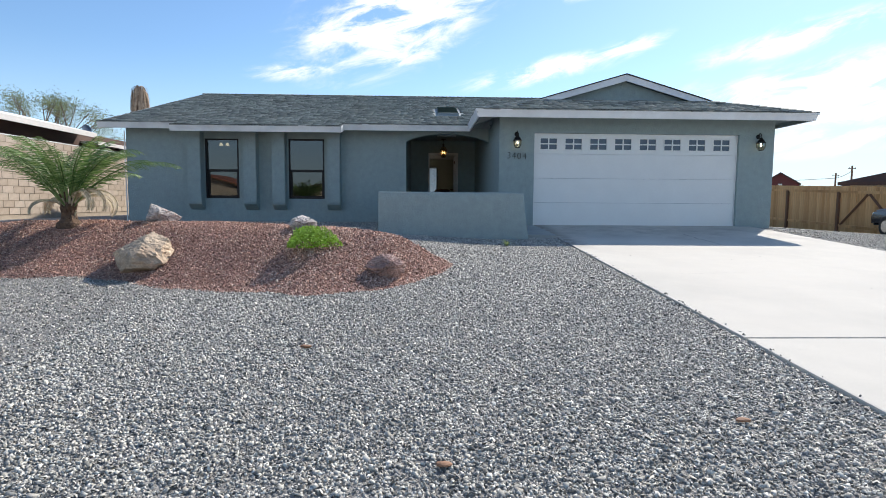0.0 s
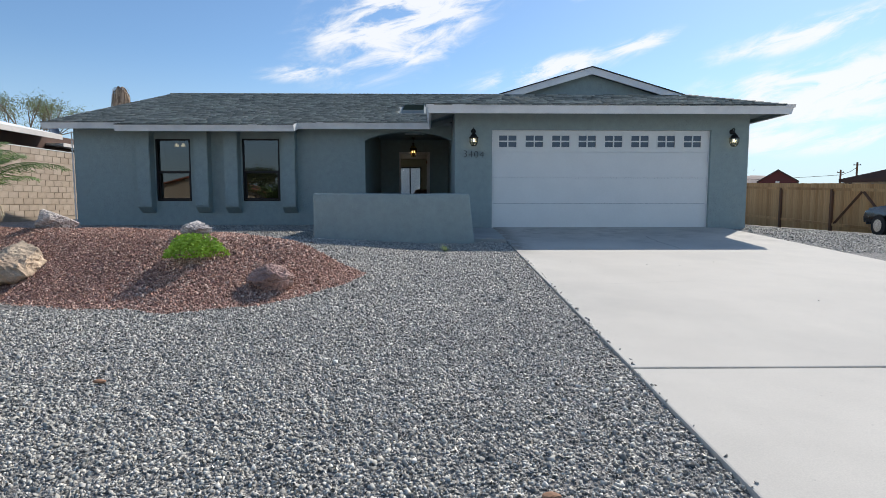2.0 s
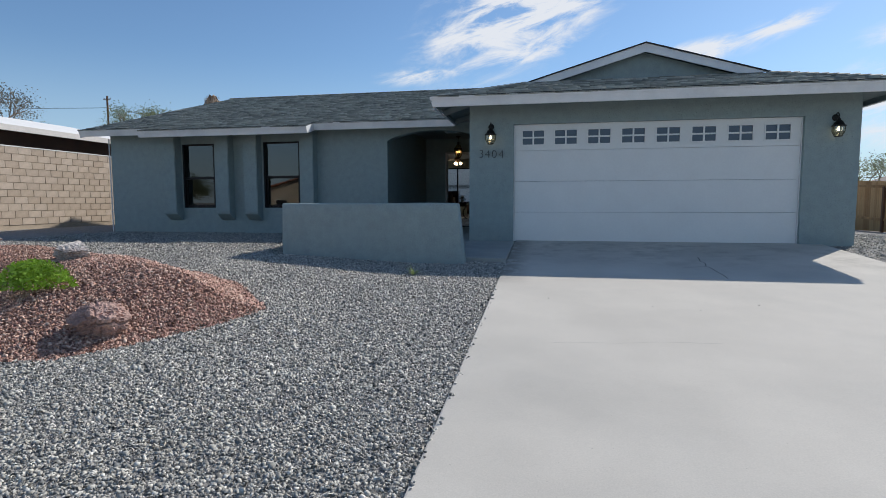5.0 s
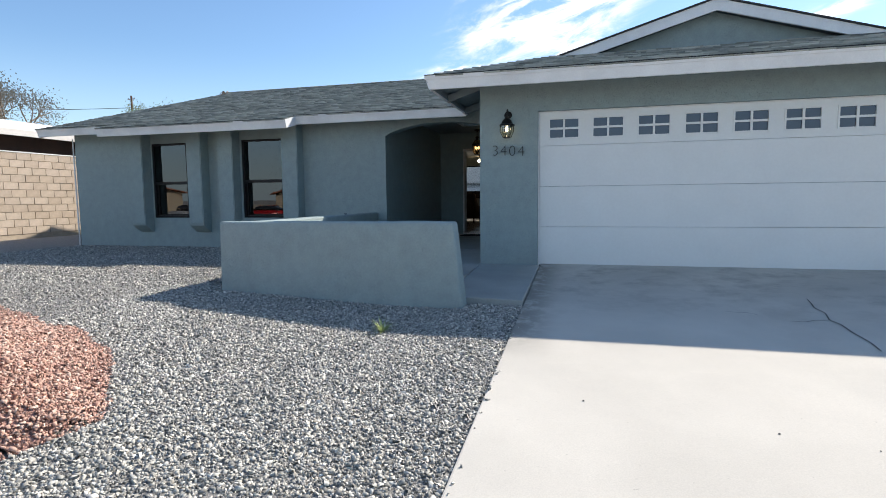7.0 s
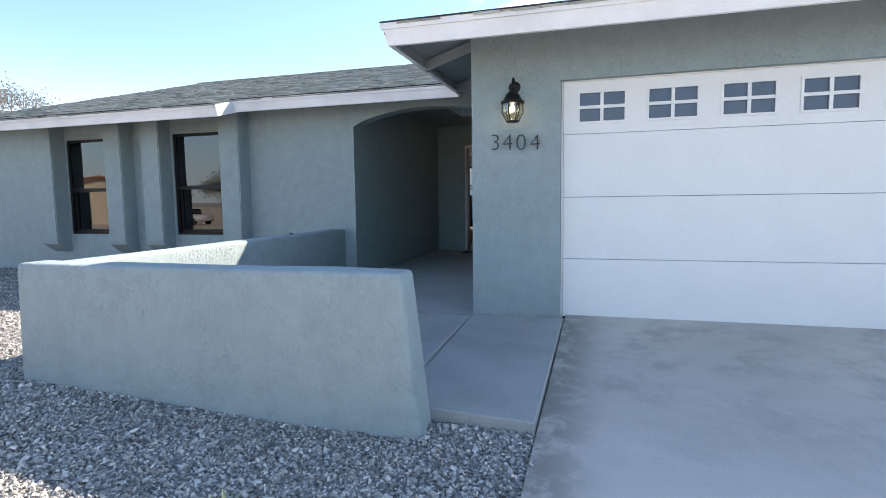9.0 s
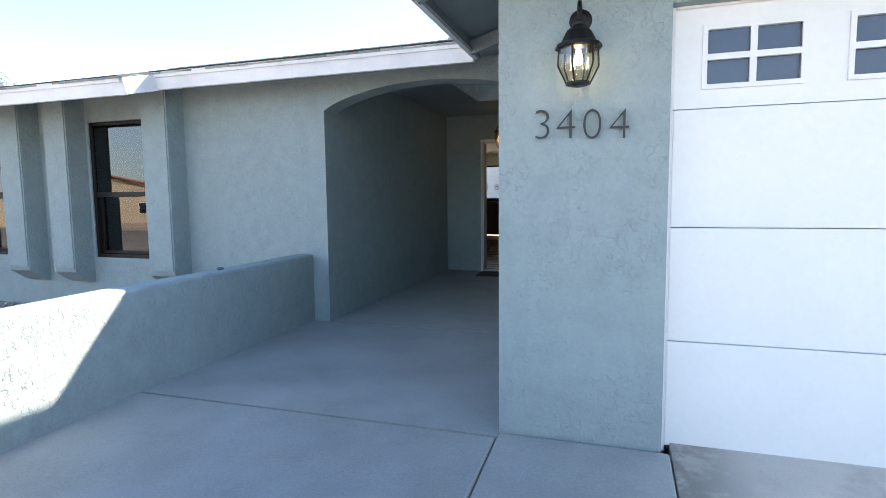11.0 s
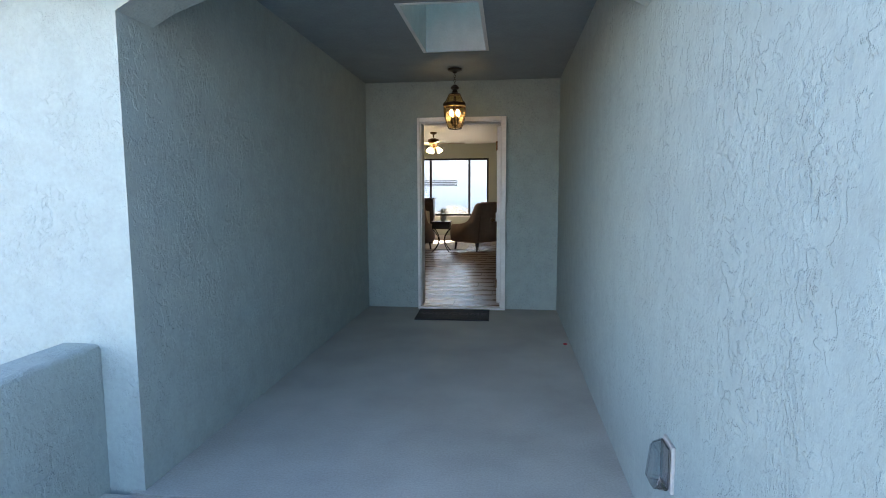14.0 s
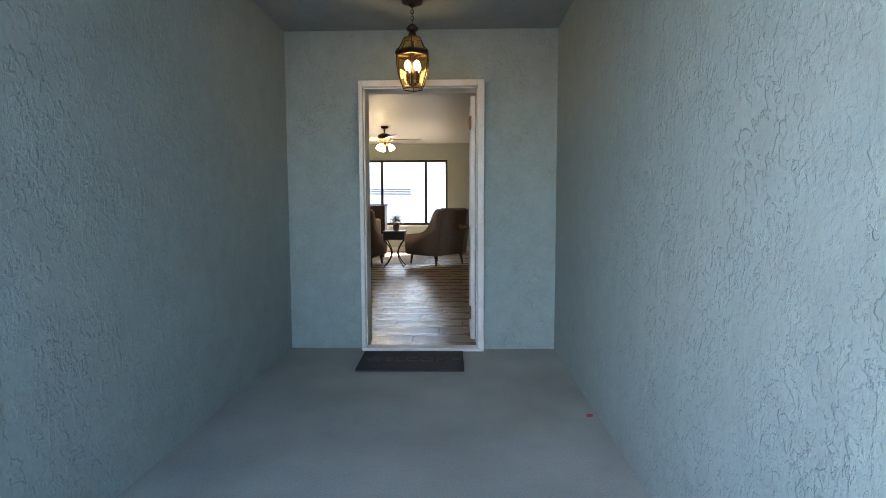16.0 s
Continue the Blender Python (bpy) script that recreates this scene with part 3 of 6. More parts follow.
def bed_test(p):
    r = mound_z(p[:, 0], p[:, 1])[1]
    return r + rng.normal(0, 0.012, len(p)) < 1.0


LABEL = "loose grey and white crushed gravel stones covering the yard"
g_near = strewn(-4.6, 1.0, -11.8, -7.0, 4700, on_gravel)
scatter("gravel", LABEL, gravel_stone, g_near, ground_z(g_near[:, 0], g_near[:, 1]), 0.0088, 0.0195)
g_front = strewn(-3.4, 1.0, -7.0, -2.2, 4300, on_gravel)
scatter("gravel", LABEL, gravel_stone, g_front, ground_z(g_front[:, 0], g_front[:, 1]), 0.0105, 0.0215)
g_mid = np.concatenate([strewn(-7.5, -3.4, -7.0, -2.2, 1700, on_gravel), strewn(-7.5, -4.6, -11.8, -7.0, 2000, on_gravel)])
scatter("gravel", LABEL, gravel_stone, g_mid, ground_z(g_mid[:, 0], g_mid[:, 1]), 0.0105, 0.0215, shard=True)
g_far = strewn(-9.6, 0.2, -2.38, 2.1, 1050, on_gravel)
scatter("gravel", "loose grey crushed gravel beside the house", gravel_stone, g_far, ground_z(g_far[:, 0], g_far[:, 1]), 0.016, 0.029, shard=True)
g_side = np.concatenate([strewn(6.0, 14, -3.5, 9, 420, on_gravel), strewn(-11, -6.5, -12.5, -2.4, 300, on_gravel)])
scatter("gravel", "loose grey crushed gravel towards the fence", gravel_stone, g_side, ground_z(g_side[:, 0], g_side[:, 1]), 0.016, 0.03, shard=True)
for x0, x1, per, flat in ((-9.8, -3.7, 3300, True), (-3.7, -1.2, 4300, False)):
    p = strewn(x0, x1, -7.3, -3.1, per, bed_test)
    scatter("lava_rock", "loose red lava rock covering the raised bed", lava_stone, p, ground_z(p[:, 0], p[:, 1]) + mound_z(p[:, 0], p[:, 1])[0] - 0.006, 0.0105, 0.0215, shard=flat)


# stones strayed over the driveway's edge
p = np.stack([0.87 + np.abs(rng.normal(0, 0.018, 90)), rng.uniform(-11.5, -2.4, 90)], 1)
scatter("gravel", "gravel stones strayed onto the driveway's edge", gravel_stone, p, 0.064 * p[:, 1], 0.009, 0.02)

# driveway: two slabs with an open joint, and the walk beside it
def sloped_slab(x0, x1, y0, y1, k, top=0.0, thick=0.14, bevel=0.012):
    bm = B()
    box(bm, x0, x1, y0, y1, -thick, 0, bevel=bevel)
    for v in bm.verts:
        v.co.z += top + k * v.co.y
    return bm


structure("driveway", "pale broom-finished concrete driveway slab", "driveway", sloped_slab(0.865, 6.05, -8.535, 0.3, 0.064), drive_concrete)
structure("driveway", "pale concrete driveway slab towards the street", "driveway", sloped_slab(0.865, 6.05, -16.55, -8.56, 0.064, 0.0), drive_concrete)
bm = B()
prism(bm, [(0.0, -0.02), (0.857, -0.02), (0.857, -2.22), (0.2, -2.16), (0.0, -2.15)], "z", -0.13, 0.0)
bmesh.ops.bevel(bm, geom=list(bm.edges), offset=0.008, segments=1, affect="EDGES")
for v in bm.verts:
    v.co.z += 0.045 * min(0, v.co.y)
structure("walkway", "smooth grey concrete walk slab beside the driveway", "walkway", bm, porch_concrete)
structure("porch_floor", "smooth grey concrete slab inside the courtyard wall", "floor", sloped_slab(-2.5, -0.006, -2.3, -0.075, 0.03), porch_concrete)
structure("porch_floor", "smooth grey concrete porch slab up to the arch", "floor", boxed(-2.5, 0.0, -0.06, 2.10, -0.13, -0.002), porch_concrete)
structure("porch_floor", "smooth grey concrete floor of the covered entry", "floor", boxed(-2.3, 0.1, 2.115, 6.3, -0.13, 0.0), porch_concrete)
structure("joint", "dark filler in the slab joints", "joint", boxed(-2.45, 0.1, -2.1, 2.3, -0.3, -0.11), joint_dark)


def hair_crack(pts, w=0.003):
    bm = B()
    for (x0, y0), (x1, y1) in zip(pts, pts[1:]):
        d = Vector((x1 - x0, y1 - y0)).normalized() * w
        vs = [bm.verts.new((x + s * d.y, y - s * d.x, 0.064 * y + 0.004)) for x, y in ((x0, y0), (x1, y1)) for s in (-1, 1)]
        bm.faces.new((vs[0], vs[1], vs[3], vs[2]))
    return bm


rr = random.Random(4)
for w, pts in ((.006, [(3.66, -1.60), (3.64, -1.77), (3.60, -1.95), (3.63, -2.12), (3.57, -2.37), (3.61, -2.50), (3.60, -2.72), (3.62, -2.98), (3.60, -3.18)]),
               (.004, [(3.57, -2.37), (3.44, -2.40), (3.36, -2.46), (3.24, -2.46)]), (.004, [(3.02, -2.28), (2.95, -2.22), (2.88, -2.24), (2.78, -2.20)]),
               (.0012, [(1.5 + 0.13 * i, -5.92 + .016 * i + rr.uniform(-.02, .02)) for i in range(11)])):
    structure("crack", "hairline crack in the driveway concrete", "crack", hair_crack(pts, w), crack_dark)

# ---- the house: walls ----
EAVE_Z, PITCH = 2.545, 0.2934


def main_roof_z(y):
    return EAVE_Z + PITCH * (min(y, 8.5) - 1.65) - 0.2 * max(0, y - 8.5)


def wall_with_holes(u0, u1, z0, z1, holes, axis, lo, hi):
    """A wall in pieces round its openings, joined to one solid mesh; holes: (u0, u1, z0, z1)."""
    bm = B()
    cuts = sorted({u0, u1, *[h[0] for h in holes], *[h[1] for h in holes]})
    for a, b in zip(cuts, cuts[1:]):
        zs = [(z0, z1)]
        for h in holes:
            if h[0] <= a and b <= h[1]:
                zs = [p for q in zs for p in ((q[0], min(q[1], h[2])), (max(q[0], h[3]), q[1])) if p[1] > p[0]]
        for p, q in zs:
            if axis == "y":
                box(bm, a, b, lo, hi, p, q)
            else:
                box(bm, lo, hi, a, b, p, q)
    bmesh.ops.remove_doubles(bm, verts=bm.verts, dist=1e-4)
    inner = [f for f in bm.faces if sum(1 for g in bm.faces if g is not f and (g.calc_center_median() - f.calc_center_median()).length < 1e-4)]
    bmesh.ops.delete(bm, geom=inner, context="FACES")
    bmesh.ops.recalc_face_normals(bm, faces=bm.faces)
    return bm


W1 = (-7.61, -6.72, 0.595, 2.185)
W2 = (-5.395, -4.44, 0.595, 2.195)
GD = (0.82, 5.67, -0.3, 2.15)
structure("wall_front", "blue-grey stucco front wall with two windows", "wall", wall_with_holes(-9.67, -2.48, -0.3, 2.56, [W1, W2], "y", 2.14, 2.34), stucco)
structure("wall_garage", "blue-grey stucco garage front wall round the door", "wall", wall_with_holes(0.0, 6.51, -0.3, 2.60, [GD], "y", 0.0, 0.22), stucco)
structure("wall_entry", "blue-grey stucco side wall of the garage along the entry", "wall", boxed(0.0, 0.2, 0.22, 6.45, -0.3, 2.69), stucco)
structure("wall_garage_side", "blue-grey stucco outer side wall of the garage", "wall", boxed(6.31, 6.51, 0.22, 15.8, -0.6, 2.62), stucco)
structure("wall_side", "blue-grey stucco end wall of the house", "wall", boxed(-9.67, -9.47, 2.34, 15.8, -0.3, 2.56), stucco)
bm = B()
prism(bm, [(2.2, 2.56), (15.7, 2.56), (15.7, main_roof_z(15.7) - 0.12), (8.5, main_roof_z(8.5) - 0.12)], "x", -9.66, -9.48)
structure("wall_gable", "blue-grey stucco gable of the end wall", "wall", bm, stucco)
structure("wall_entry", "blue-grey stucco inner side wall of the covered entry", "wall", boxed(-2.44, -2.24, 2.39, 6.45, -0.3, 2.66), stucco)
ENTRY = (-1.590, -0.65, -0.1, 2.18)
structure("wall_entry_back", "blue-grey stucco wall round the front door", "wall", wall_with_holes(-2.24, 0.0, -0.3, 2.9, [ENTRY], "y", 6.285, 6.45), stucco)

# the arch: a flat segment between its two springs
pts = [(-2.48, -0.3), (-2.24, -0.3), (-2.24, 2.15)]
for i in range(1, 20):
    u = i / 20
    pts.append((-2.24 + 2.24 * u, 2.15 + 0.222 * (1 - (2 * u - 1) ** 2) ** 0.8))
pts += [(-0.003, 2.15), (-0.003, 2.56), (-2.48, 2.56)]
bm = B()
bottom = [bm.verts.new((x, 2.14, z)) for x, z in pts]
f = bm.faces.new(bottom)
r = bmesh.ops.extrude_face_region(bm, geom=[f])
bmesh.ops.translate(bm, verts=[g for g in r["geom"] if isinstance(g, bmesh.types.BMVert)], vec=(0, 0.25, 0))
bmesh.ops.recalc_face_normals(bm, faces=bm.faces)
structure("wall_arch", "blue-grey stucco entry arch", "wall", bm, stucco)

# entry ceiling with the opening for the skylight
SK = (-1.33, -0.775, 3.695, 4.955)
bm = B()
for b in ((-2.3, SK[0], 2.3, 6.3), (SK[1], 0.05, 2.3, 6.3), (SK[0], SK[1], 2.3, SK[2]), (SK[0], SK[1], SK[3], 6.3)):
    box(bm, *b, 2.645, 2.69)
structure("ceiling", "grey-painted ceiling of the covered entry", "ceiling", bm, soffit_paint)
skylight = thing("skylight", "white-lined skylight shaft with a frosted dome", "skylight")
for nm, x0, x1, y0, y1 in (("shaft_side", SK[0] - .02, SK[0] + .008, SK[2] - .02, SK[3] + .02), ("shaft_side", SK[1] - .008, SK[1] + .02, SK[2] - .02, SK[3] + .02), ("shaft_end", SK[0] + .008, SK[1] - .008, SK[2] - .02, SK[2] + .008), ("shaft_end", SK[0] + .008, SK[1] - .008, SK[3] - .008, SK[3] + .02)):
    bm = B()
    prism(bm, [(y0, 2.64), (y1, 2.64), (y1, main_roof_z(y1) - .005), (y0, main_roof_z(y0) - .005)], "x", x0, x1)
    part(nm, bm, plaster_white, skylight)
bm = B()
for a_, b_ in ((SK[0] - .035, SK[0]), (SK[1], SK[1] + .035)):
    prism(bm, [(3.6, main_roof_z(3.6) - .02), (5.0, main_roof_z(5.0) - .02), (5.0, main_roof_z(5.0) + .03), (3.6, main_roof_z(3.6) + .03)], "x", a_, b_)
for y0, y1 in ((3.56, 3.6), (5.0, 5.04)):
    prism(bm, [(y0, main_roof_z(y0) - .02), (y1, main_roof_z(y1) - .02), (y1, main_roof_z(y1) + .052), (y0, main_roof_z(y0) + .052)], "x", SK[0] - .035, SK[1] + .035)
part("curb", bm, soffit_paint, skylight)
bm = B()
prism(bm, [(3.6, main_roof_z(3.6) + .032), (5.0, main_roof_z(5.0) + .032), (5.0, main_roof_z(5.0) + .05), (3.6, main_roof_z(3.6) + .05)], "x", SK[0] - .02, SK[1] + .02)
part("dome", bm, dome_acrylic, skylight, "frosted acrylic dome")

# pilasters beside the windows, with sloping feet and heads
bm = B()
prism(bm, [(2.145, 0.29), (2.08, 0.31), (1.90, 0.44), (1.88, 0.50), (1.88, 2.46), (2.145, 2.5)], "x", 0, 0.345)
bmesh.ops.bevel(bm, geom=[e for e in bm.edges if all(v.co.y < 2.0 for v in e.verts) and abs(e.verts[0].co.z - e.verts[1].co.z) > 1], offset=0.014, segments=2, affect="EDGES")
pil = thing("pilaster", "blue-grey stucco pilaster with a sloping foot beside a window", "pilaster", group="window pilasters", bm=bm, mat=stucco, at=(-7.98, 0, 0))
for x in (-6.53, -5.78, -4.33):
    copy_thing(pil, pose(x, 0, 0))

# courtyard wall in front of the porch: battered, with softly rounded edges
def soft_wall(x0, x1, y0, y1, z0, z1, batter_right=0.0, batter_out=0.03):
    bm = B()
    vs = box(bm, x0, x1, y0, y1, z0, z1)
    bmesh.ops.subdivide_edges(bm, edges=bm.edges, cuts=5, use_grid_fill=True)
    for v in bm.verts:
        k = (z1 - v.co.z) / (z1 - z0)
        if v.co.x > x1 - 1e-4:
            v.co.x += batter_right * k
        if v.co.y < y0 + 1e-4:
            v.co.y -= batter_out * k
        v.co.z += 0.008 * noise.noise((v.co.x * 1.3, v.co.y, 0)) * (1 - k)
    sharp = [e for e in bm.edges if len(e.link_faces) == 2 and e.calc_face_angle(0) > 0.8]
    bmesh.ops.bevel(bm, geom=sharp, offset=0.03, segments=3, profile=0.5, affect="EDGES")
    return bm


court = structure("wall_courtyard", "low blue-grey stucco courtyard wall before the porch", "wall", soft_wall(-2.60, 0.165, -2.39, -2.17, -0.35, 0.715, 0.12), stucco, True)
structure("wall_courtyard", "low blue-grey stucco courtyard wall running to the house", "wall", soft_wall(-2.62, -2.415, -2.20, 2.16, -0.3, 0.695, 0.0, 0.0), stucco, True)
bm = B()
spin(bm, [(0.0, 0), (0.02, 0.002), (0.03, 0.008), (0.02, 0.02), (0, 0.022)], n=10)
thing("pebble", "small grey pebble resting on the courtyard wall", "pebble", at=(-2.52, 0.87, 0.694), bm=bm, mat=pane_grey)


bm = B()
tube(bm, (0, 0, -.1), (0, 0, 2.36), .014, n=8)
conduit = thing("conduit", "thin pale grey conduit at the corner of the stucco wall", "pipe", at=(-9.70, 2.12, 0), bm=bm, mat=white_trim)
for z in (.5, 1.9):
    part("strap", boxed(-.02, .03, -.018, .02, z - .012, z + .012), white_trim, conduit)


# ---- windows ----
def sash_window(name, x0, x1, z0, z1, label):
    w = thing(name, label, "window", kind="structure")
    y = 2.152
    f = 0.045
    bm = B()
    for b in ((x0, x0 + f, z0, z1), (x1 - f, x1, z0, z1), (x0 + f, x1 - f, z1 - f, z1), (x0 + f, x1 - f, z0, z0 + f)):
        box(bm, b[0] + .002, b[1] - .002, y, y + .09, b[2] + .002, b[3] - .002, bevel=0.004)
    part("window_frame", bm, bronze, w, "dark bronze metal frame")
    zm = z0 + 0.47 * (z1 - z0)
    part("meeting_rail", boxed(x0 + f, x1 - f, y + .006, y + .08, zm - .03, zm + .03, bevel=.005), bronze, w)
    bm = B()
    for b in ((x0 + f, x0 + f + .035, z0 + f, zm - .03), (x1 - f - .035, x1 - f, z0 + f, zm - .03), (x0 + f + .035, x1 - f - .035, z0 + f, z0 + f + .035)):
        box(bm, b[0], b[1], y + .045, y + .08, b[2], b[3], bevel=.003)
    part("sash", bm, bronze, w)
    part("pane", boxed(x0 + f, x1 - f, y + .016, y + .021, zm + .03, z1 - f), window_glass, w).visible_shadow = False
    part("pane", boxed(x0 + f, x1 - f, y + .066, y + .071, z0 + f, zm), window_glass, w).visible_shadow = False
    return w


sash_window("window_1", *W1, "dark bronze single-hung window in the stucco wall")
sash_window("window_2", *W2, "dark bronze single-hung window near the entry")

# ---- roof ----
MAIN_L, MAIN_R, RIDGE_Y, BACK_Y = -10.1, 6.85, 8.5, 16.2
bm = B()
prism(bm, [(1.65, EAVE_Z - 0.02), (RIDGE_Y, main_roof_z(RIDGE_Y) - .02), (BACK_Y, main_roof_z(BACK_Y) - .02), (BACK_Y, main_roof_z(BACK_Y) - .1), (RIDGE_Y, main_roof_z(RIDGE_Y) - .1), (1.68, EAVE_Z - 0.09)], "x", MAIN_L, SK[0] - 0.001)
prism(bm, [(1.65, EAVE_Z - 0.02), (3.6, main_roof_z(3.6) - .02), (3.6, main_roof_z(3.6) - .1), (1.68, EAVE_Z - 0.09)], "x", SK[0], SK[1])
prism(bm, [(5.0, main_roof_z(5.0) - .02), (RIDGE_Y, main_roof_z(RIDGE_Y) - .02), (BACK_Y, main_roof_z(BACK_Y) - .02), (BACK_Y, main_roof_z(BACK_Y) - .1), (RIDGE_Y, main_roof_z(RIDGE_Y) - .1), (5.0, main_roof_z(5.0) - 0.1)], "x", SK[0], SK[1])
prism(bm, [(1.65, EAVE_Z - 0.02), (RIDGE_Y, main_roof_z(RIDGE_Y) - .02), (BACK_Y, main_roof_z(BACK_Y) - .02), (BACK_Y, main_roof_z(BACK_Y) - .1), (RIDGE_Y, main_roof_z(RIDGE_Y) - .1), (1.68, EAVE_Z - 0.09)], "x", SK[1] + 0.001, MAIN_R)
BUMP_L, BUMP_R, BUMP_Y = -8.1, -3.87, 1.28
bz = EAVE_Z - PITCH * (1.65 - BUMP_Y)
prism(bm, [(BUMP_Y, bz - .02), (1.64, EAVE_Z - .02), (1.67, EAVE_Z - .09), (BUMP_Y + .03, bz - .09)], "x", BUMP_L, BUMP_R)
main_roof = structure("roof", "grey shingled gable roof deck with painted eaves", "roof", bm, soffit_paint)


def fascia_bar(bm, x0, x1, y, z, h=0.155, t=0.035, lean=0.05):
    """A leaning fascia board with a narrow drip strip proud along its top."""
    prism(bm, [(y - .026, z + .002), (y - .013, z + .002), (y + .0, z - .046), (y - .013, z - .046)], "x", x0, x1)
    prism(bm, [(y - .012, z), (y + t - .012, z + .004), (y + t + lean - .012, z - h), (y + lean - .012, z - h)], "x", x0, x1)


for x0, x1, y, z in ((MAIN_L, BUMP_L, 1.62, EAVE_Z - .01), (BUMP_L, BUMP_R, BUMP_Y - .03, bz - .01), (BUMP_R, -0.56, 1.62, EAVE_Z - .01)):
    bm = B()
    fascia_bar(bm, x0, x1, y, z)
    if x1 == BUMP_R:
        prism(bm, [(y - .012, z), (1.66, EAVE_Z - .01), (1.70, EAVE_Z - .165), (y + .04, z - .155)], "x", x1, x1 + .03)
        prism(bm, [(y - .012, z), (1.66, EAVE_Z - .01), (1.70, EAVE_Z - .165), (y + .04, z - .155)], "x", x0 - .03, x0)
    structure("fascia", "white-painted wooden fascia board along the eave", "fascia", bm, white_trim)
bm = B()
prism(bm, [(1.63, EAVE_Z - .01), (RIDGE_Y, main_roof_z(RIDGE_Y) - .01), (BACK_Y, main_roof_z(BACK_Y) - .01), (BACK_Y, main_roof_z(BACK_Y) - .19), (RIDGE_Y, main_roof_z(RIDGE_Y) - .19), (1.69, EAVE_Z - .19)], "x", MAIN_L - .03, MAIN_L - .002)
structure("fascia", "white-painted rake board on the gable end", "fascia", bm, white_trim)

# garage roof: hipped front with a small gable above it
GL, GR, GY, GZ, GP = -0.59, 7.03, -0.67, 2.58, 0.287
GM = (GL + GR) / 2
GABLE_Y, GABLE_X0, GABLE_X1 = 0.82, 1.12, 5.32
gable_z = GZ + GP * (GABLE_X0 - GL)
apex_z = GZ + GP * (GM - GL)


def solid_plane(bm, pts, t=0.07):
    a = [bm.verts.new(p) for p in pts]
    b = [bm.verts.new((p[0], p[1], p[2] - t)) for p in pts]
    bm.faces.new(a), bm.faces.new(b[::-1])
    for i in range(len(pts)):
        j = (i + 1) % len(pts)
        bm.faces.new((a[i], b[i], b[j], a[j]))


FRONT = [(GL, GY, GZ), (GR, GY, GZ), (GABLE_X1, GABLE_Y, gable_z), (GABLE_X0, GABLE_Y, gable_z)]
bm = B()
solid_plane(bm, FRONT)
solid_plane(bm, [(GR, GY, GZ), (GR, 12, GZ), (GM, 12, apex_z), (GM, GABLE_Y, apex_z), (GABLE_X1, GABLE_Y, gable_z)])
solid_plane(bm, [(GL, 1.95, GZ), (GL, GY, GZ), (GABLE_X0, GABLE_Y, gable_z), (GM, GABLE_Y, apex_z), (GM, 5.6, apex_z)])
bmesh.ops.recalc_face_normals(bm, faces=bm.faces)
bmesh.ops.translate(bm, verts=bm.verts, vec=(0, 0, -0.02))
garage_roof = structure("roof", "grey shingled hip roof over the garage", "roof", bm, soffit_paint)
drip_black = material("drip_edge", (0.02, 0.02, 0.021), 0.7, vary=0.1)
for x0, x1, y, z in ((GL - .02, GR + .02, GY - .02, GZ - .01), (BUMP_L, BUMP_R, BUMP_Y - .03, bz - .01), (MAIN_L, BUMP_L, 1.62, EAVE_Z - .01), (BUMP_R, -0.56, 1.62, EAVE_Z - .01)):
    structure("drip_edge", "black metal drip edge under the lowest shingles", "drip edge", boxed(x0, x1, y - .036, y + .02, z + .004, z + .013), drip_black)
bm = B()
fascia_bar(bm, GL - .02, GR + .02, GY - .02, GZ - .01, 0.168)
for v in bm.verts:
    if v.co.z < GZ - .1:
        v.co.x += 0.075 if v.co.x < 0 else -0.075
structure("fascia", "white-painted fascia board over the garage door", "fascia", bm, white_trim)
for s, x in ((1, GL), (-1, GR)):
    bm = B()
    prism(bm, [(x - s * .032, GZ - .01), (x + s * .003, GZ - .006), (x + s * .06, GZ - .174), (x + s * .025, GZ - .178)], "y", GY + .01, 1.7 if s > 0 else 12)
    structure("fascia", "white-painted fascia board on the garage's side eave", "fascia", bm, white_trim)
    bm = B()
    prism(bm, [(x + s * .008, GZ - .03), (x + s * .03, GZ - .03), (x + s * .085, GZ - .172), (x + s * .065, GZ - .174)], "y", GY + .05, 1.7 if s > 0 else 12)
    structure("soffit", "grey-painted back of the side eave's fascia", "soffit", bm, soffit_paint)
bm = B()
gh = apex_z - 0.11
prism(bm, [(GABLE_X0 + .15, gable_z - .08), (GABLE_X1 - .15, gable_z - .08), (GM, gh)], "y", 0.97, 1.05)
structure("wall_gable", "blue-grey stucco face of the small garage gable", "wall", bm, stucco)
for s, xe in ((1, GABLE_X0), (-1, GABLE_X1)):
    bm = B()
    dz = .012
    prism(bm, [(xe - s * .03, gable_z + dz - .02), (GM, apex_z + dz), (GM, apex_z + dz - .155), (xe + s * .48, gable_z + dz - .02)], "y", GABLE_Y - .05, GABLE_Y - .015)
    structure("fascia", "white-painted rake board of the small gable", "fascia", bm, white_trim)
    bm = B()
    prism(bm, [(xe - s * .10, gable_z + dz - .018), (GM, apex_z + dz + .026), (GM, apex_z + dz + .004), (xe - s * .02, gable_z + dz - .018)], "y", GABLE_Y - .075, GABLE_Y + .01)
    structure("drip_edge", "black shingle edge along the small gable's rake", "drip edge", bm, drip_black)
bm = B()
solid_plane(bm, [(GABLE_X0 + .1, 0.79, gable_z), (GM, 0.79, apex_z - .03), (GM, 0.98, apex_z - .03), (GABLE_X0 + .1, 0.98, gable_z)], 0.03)
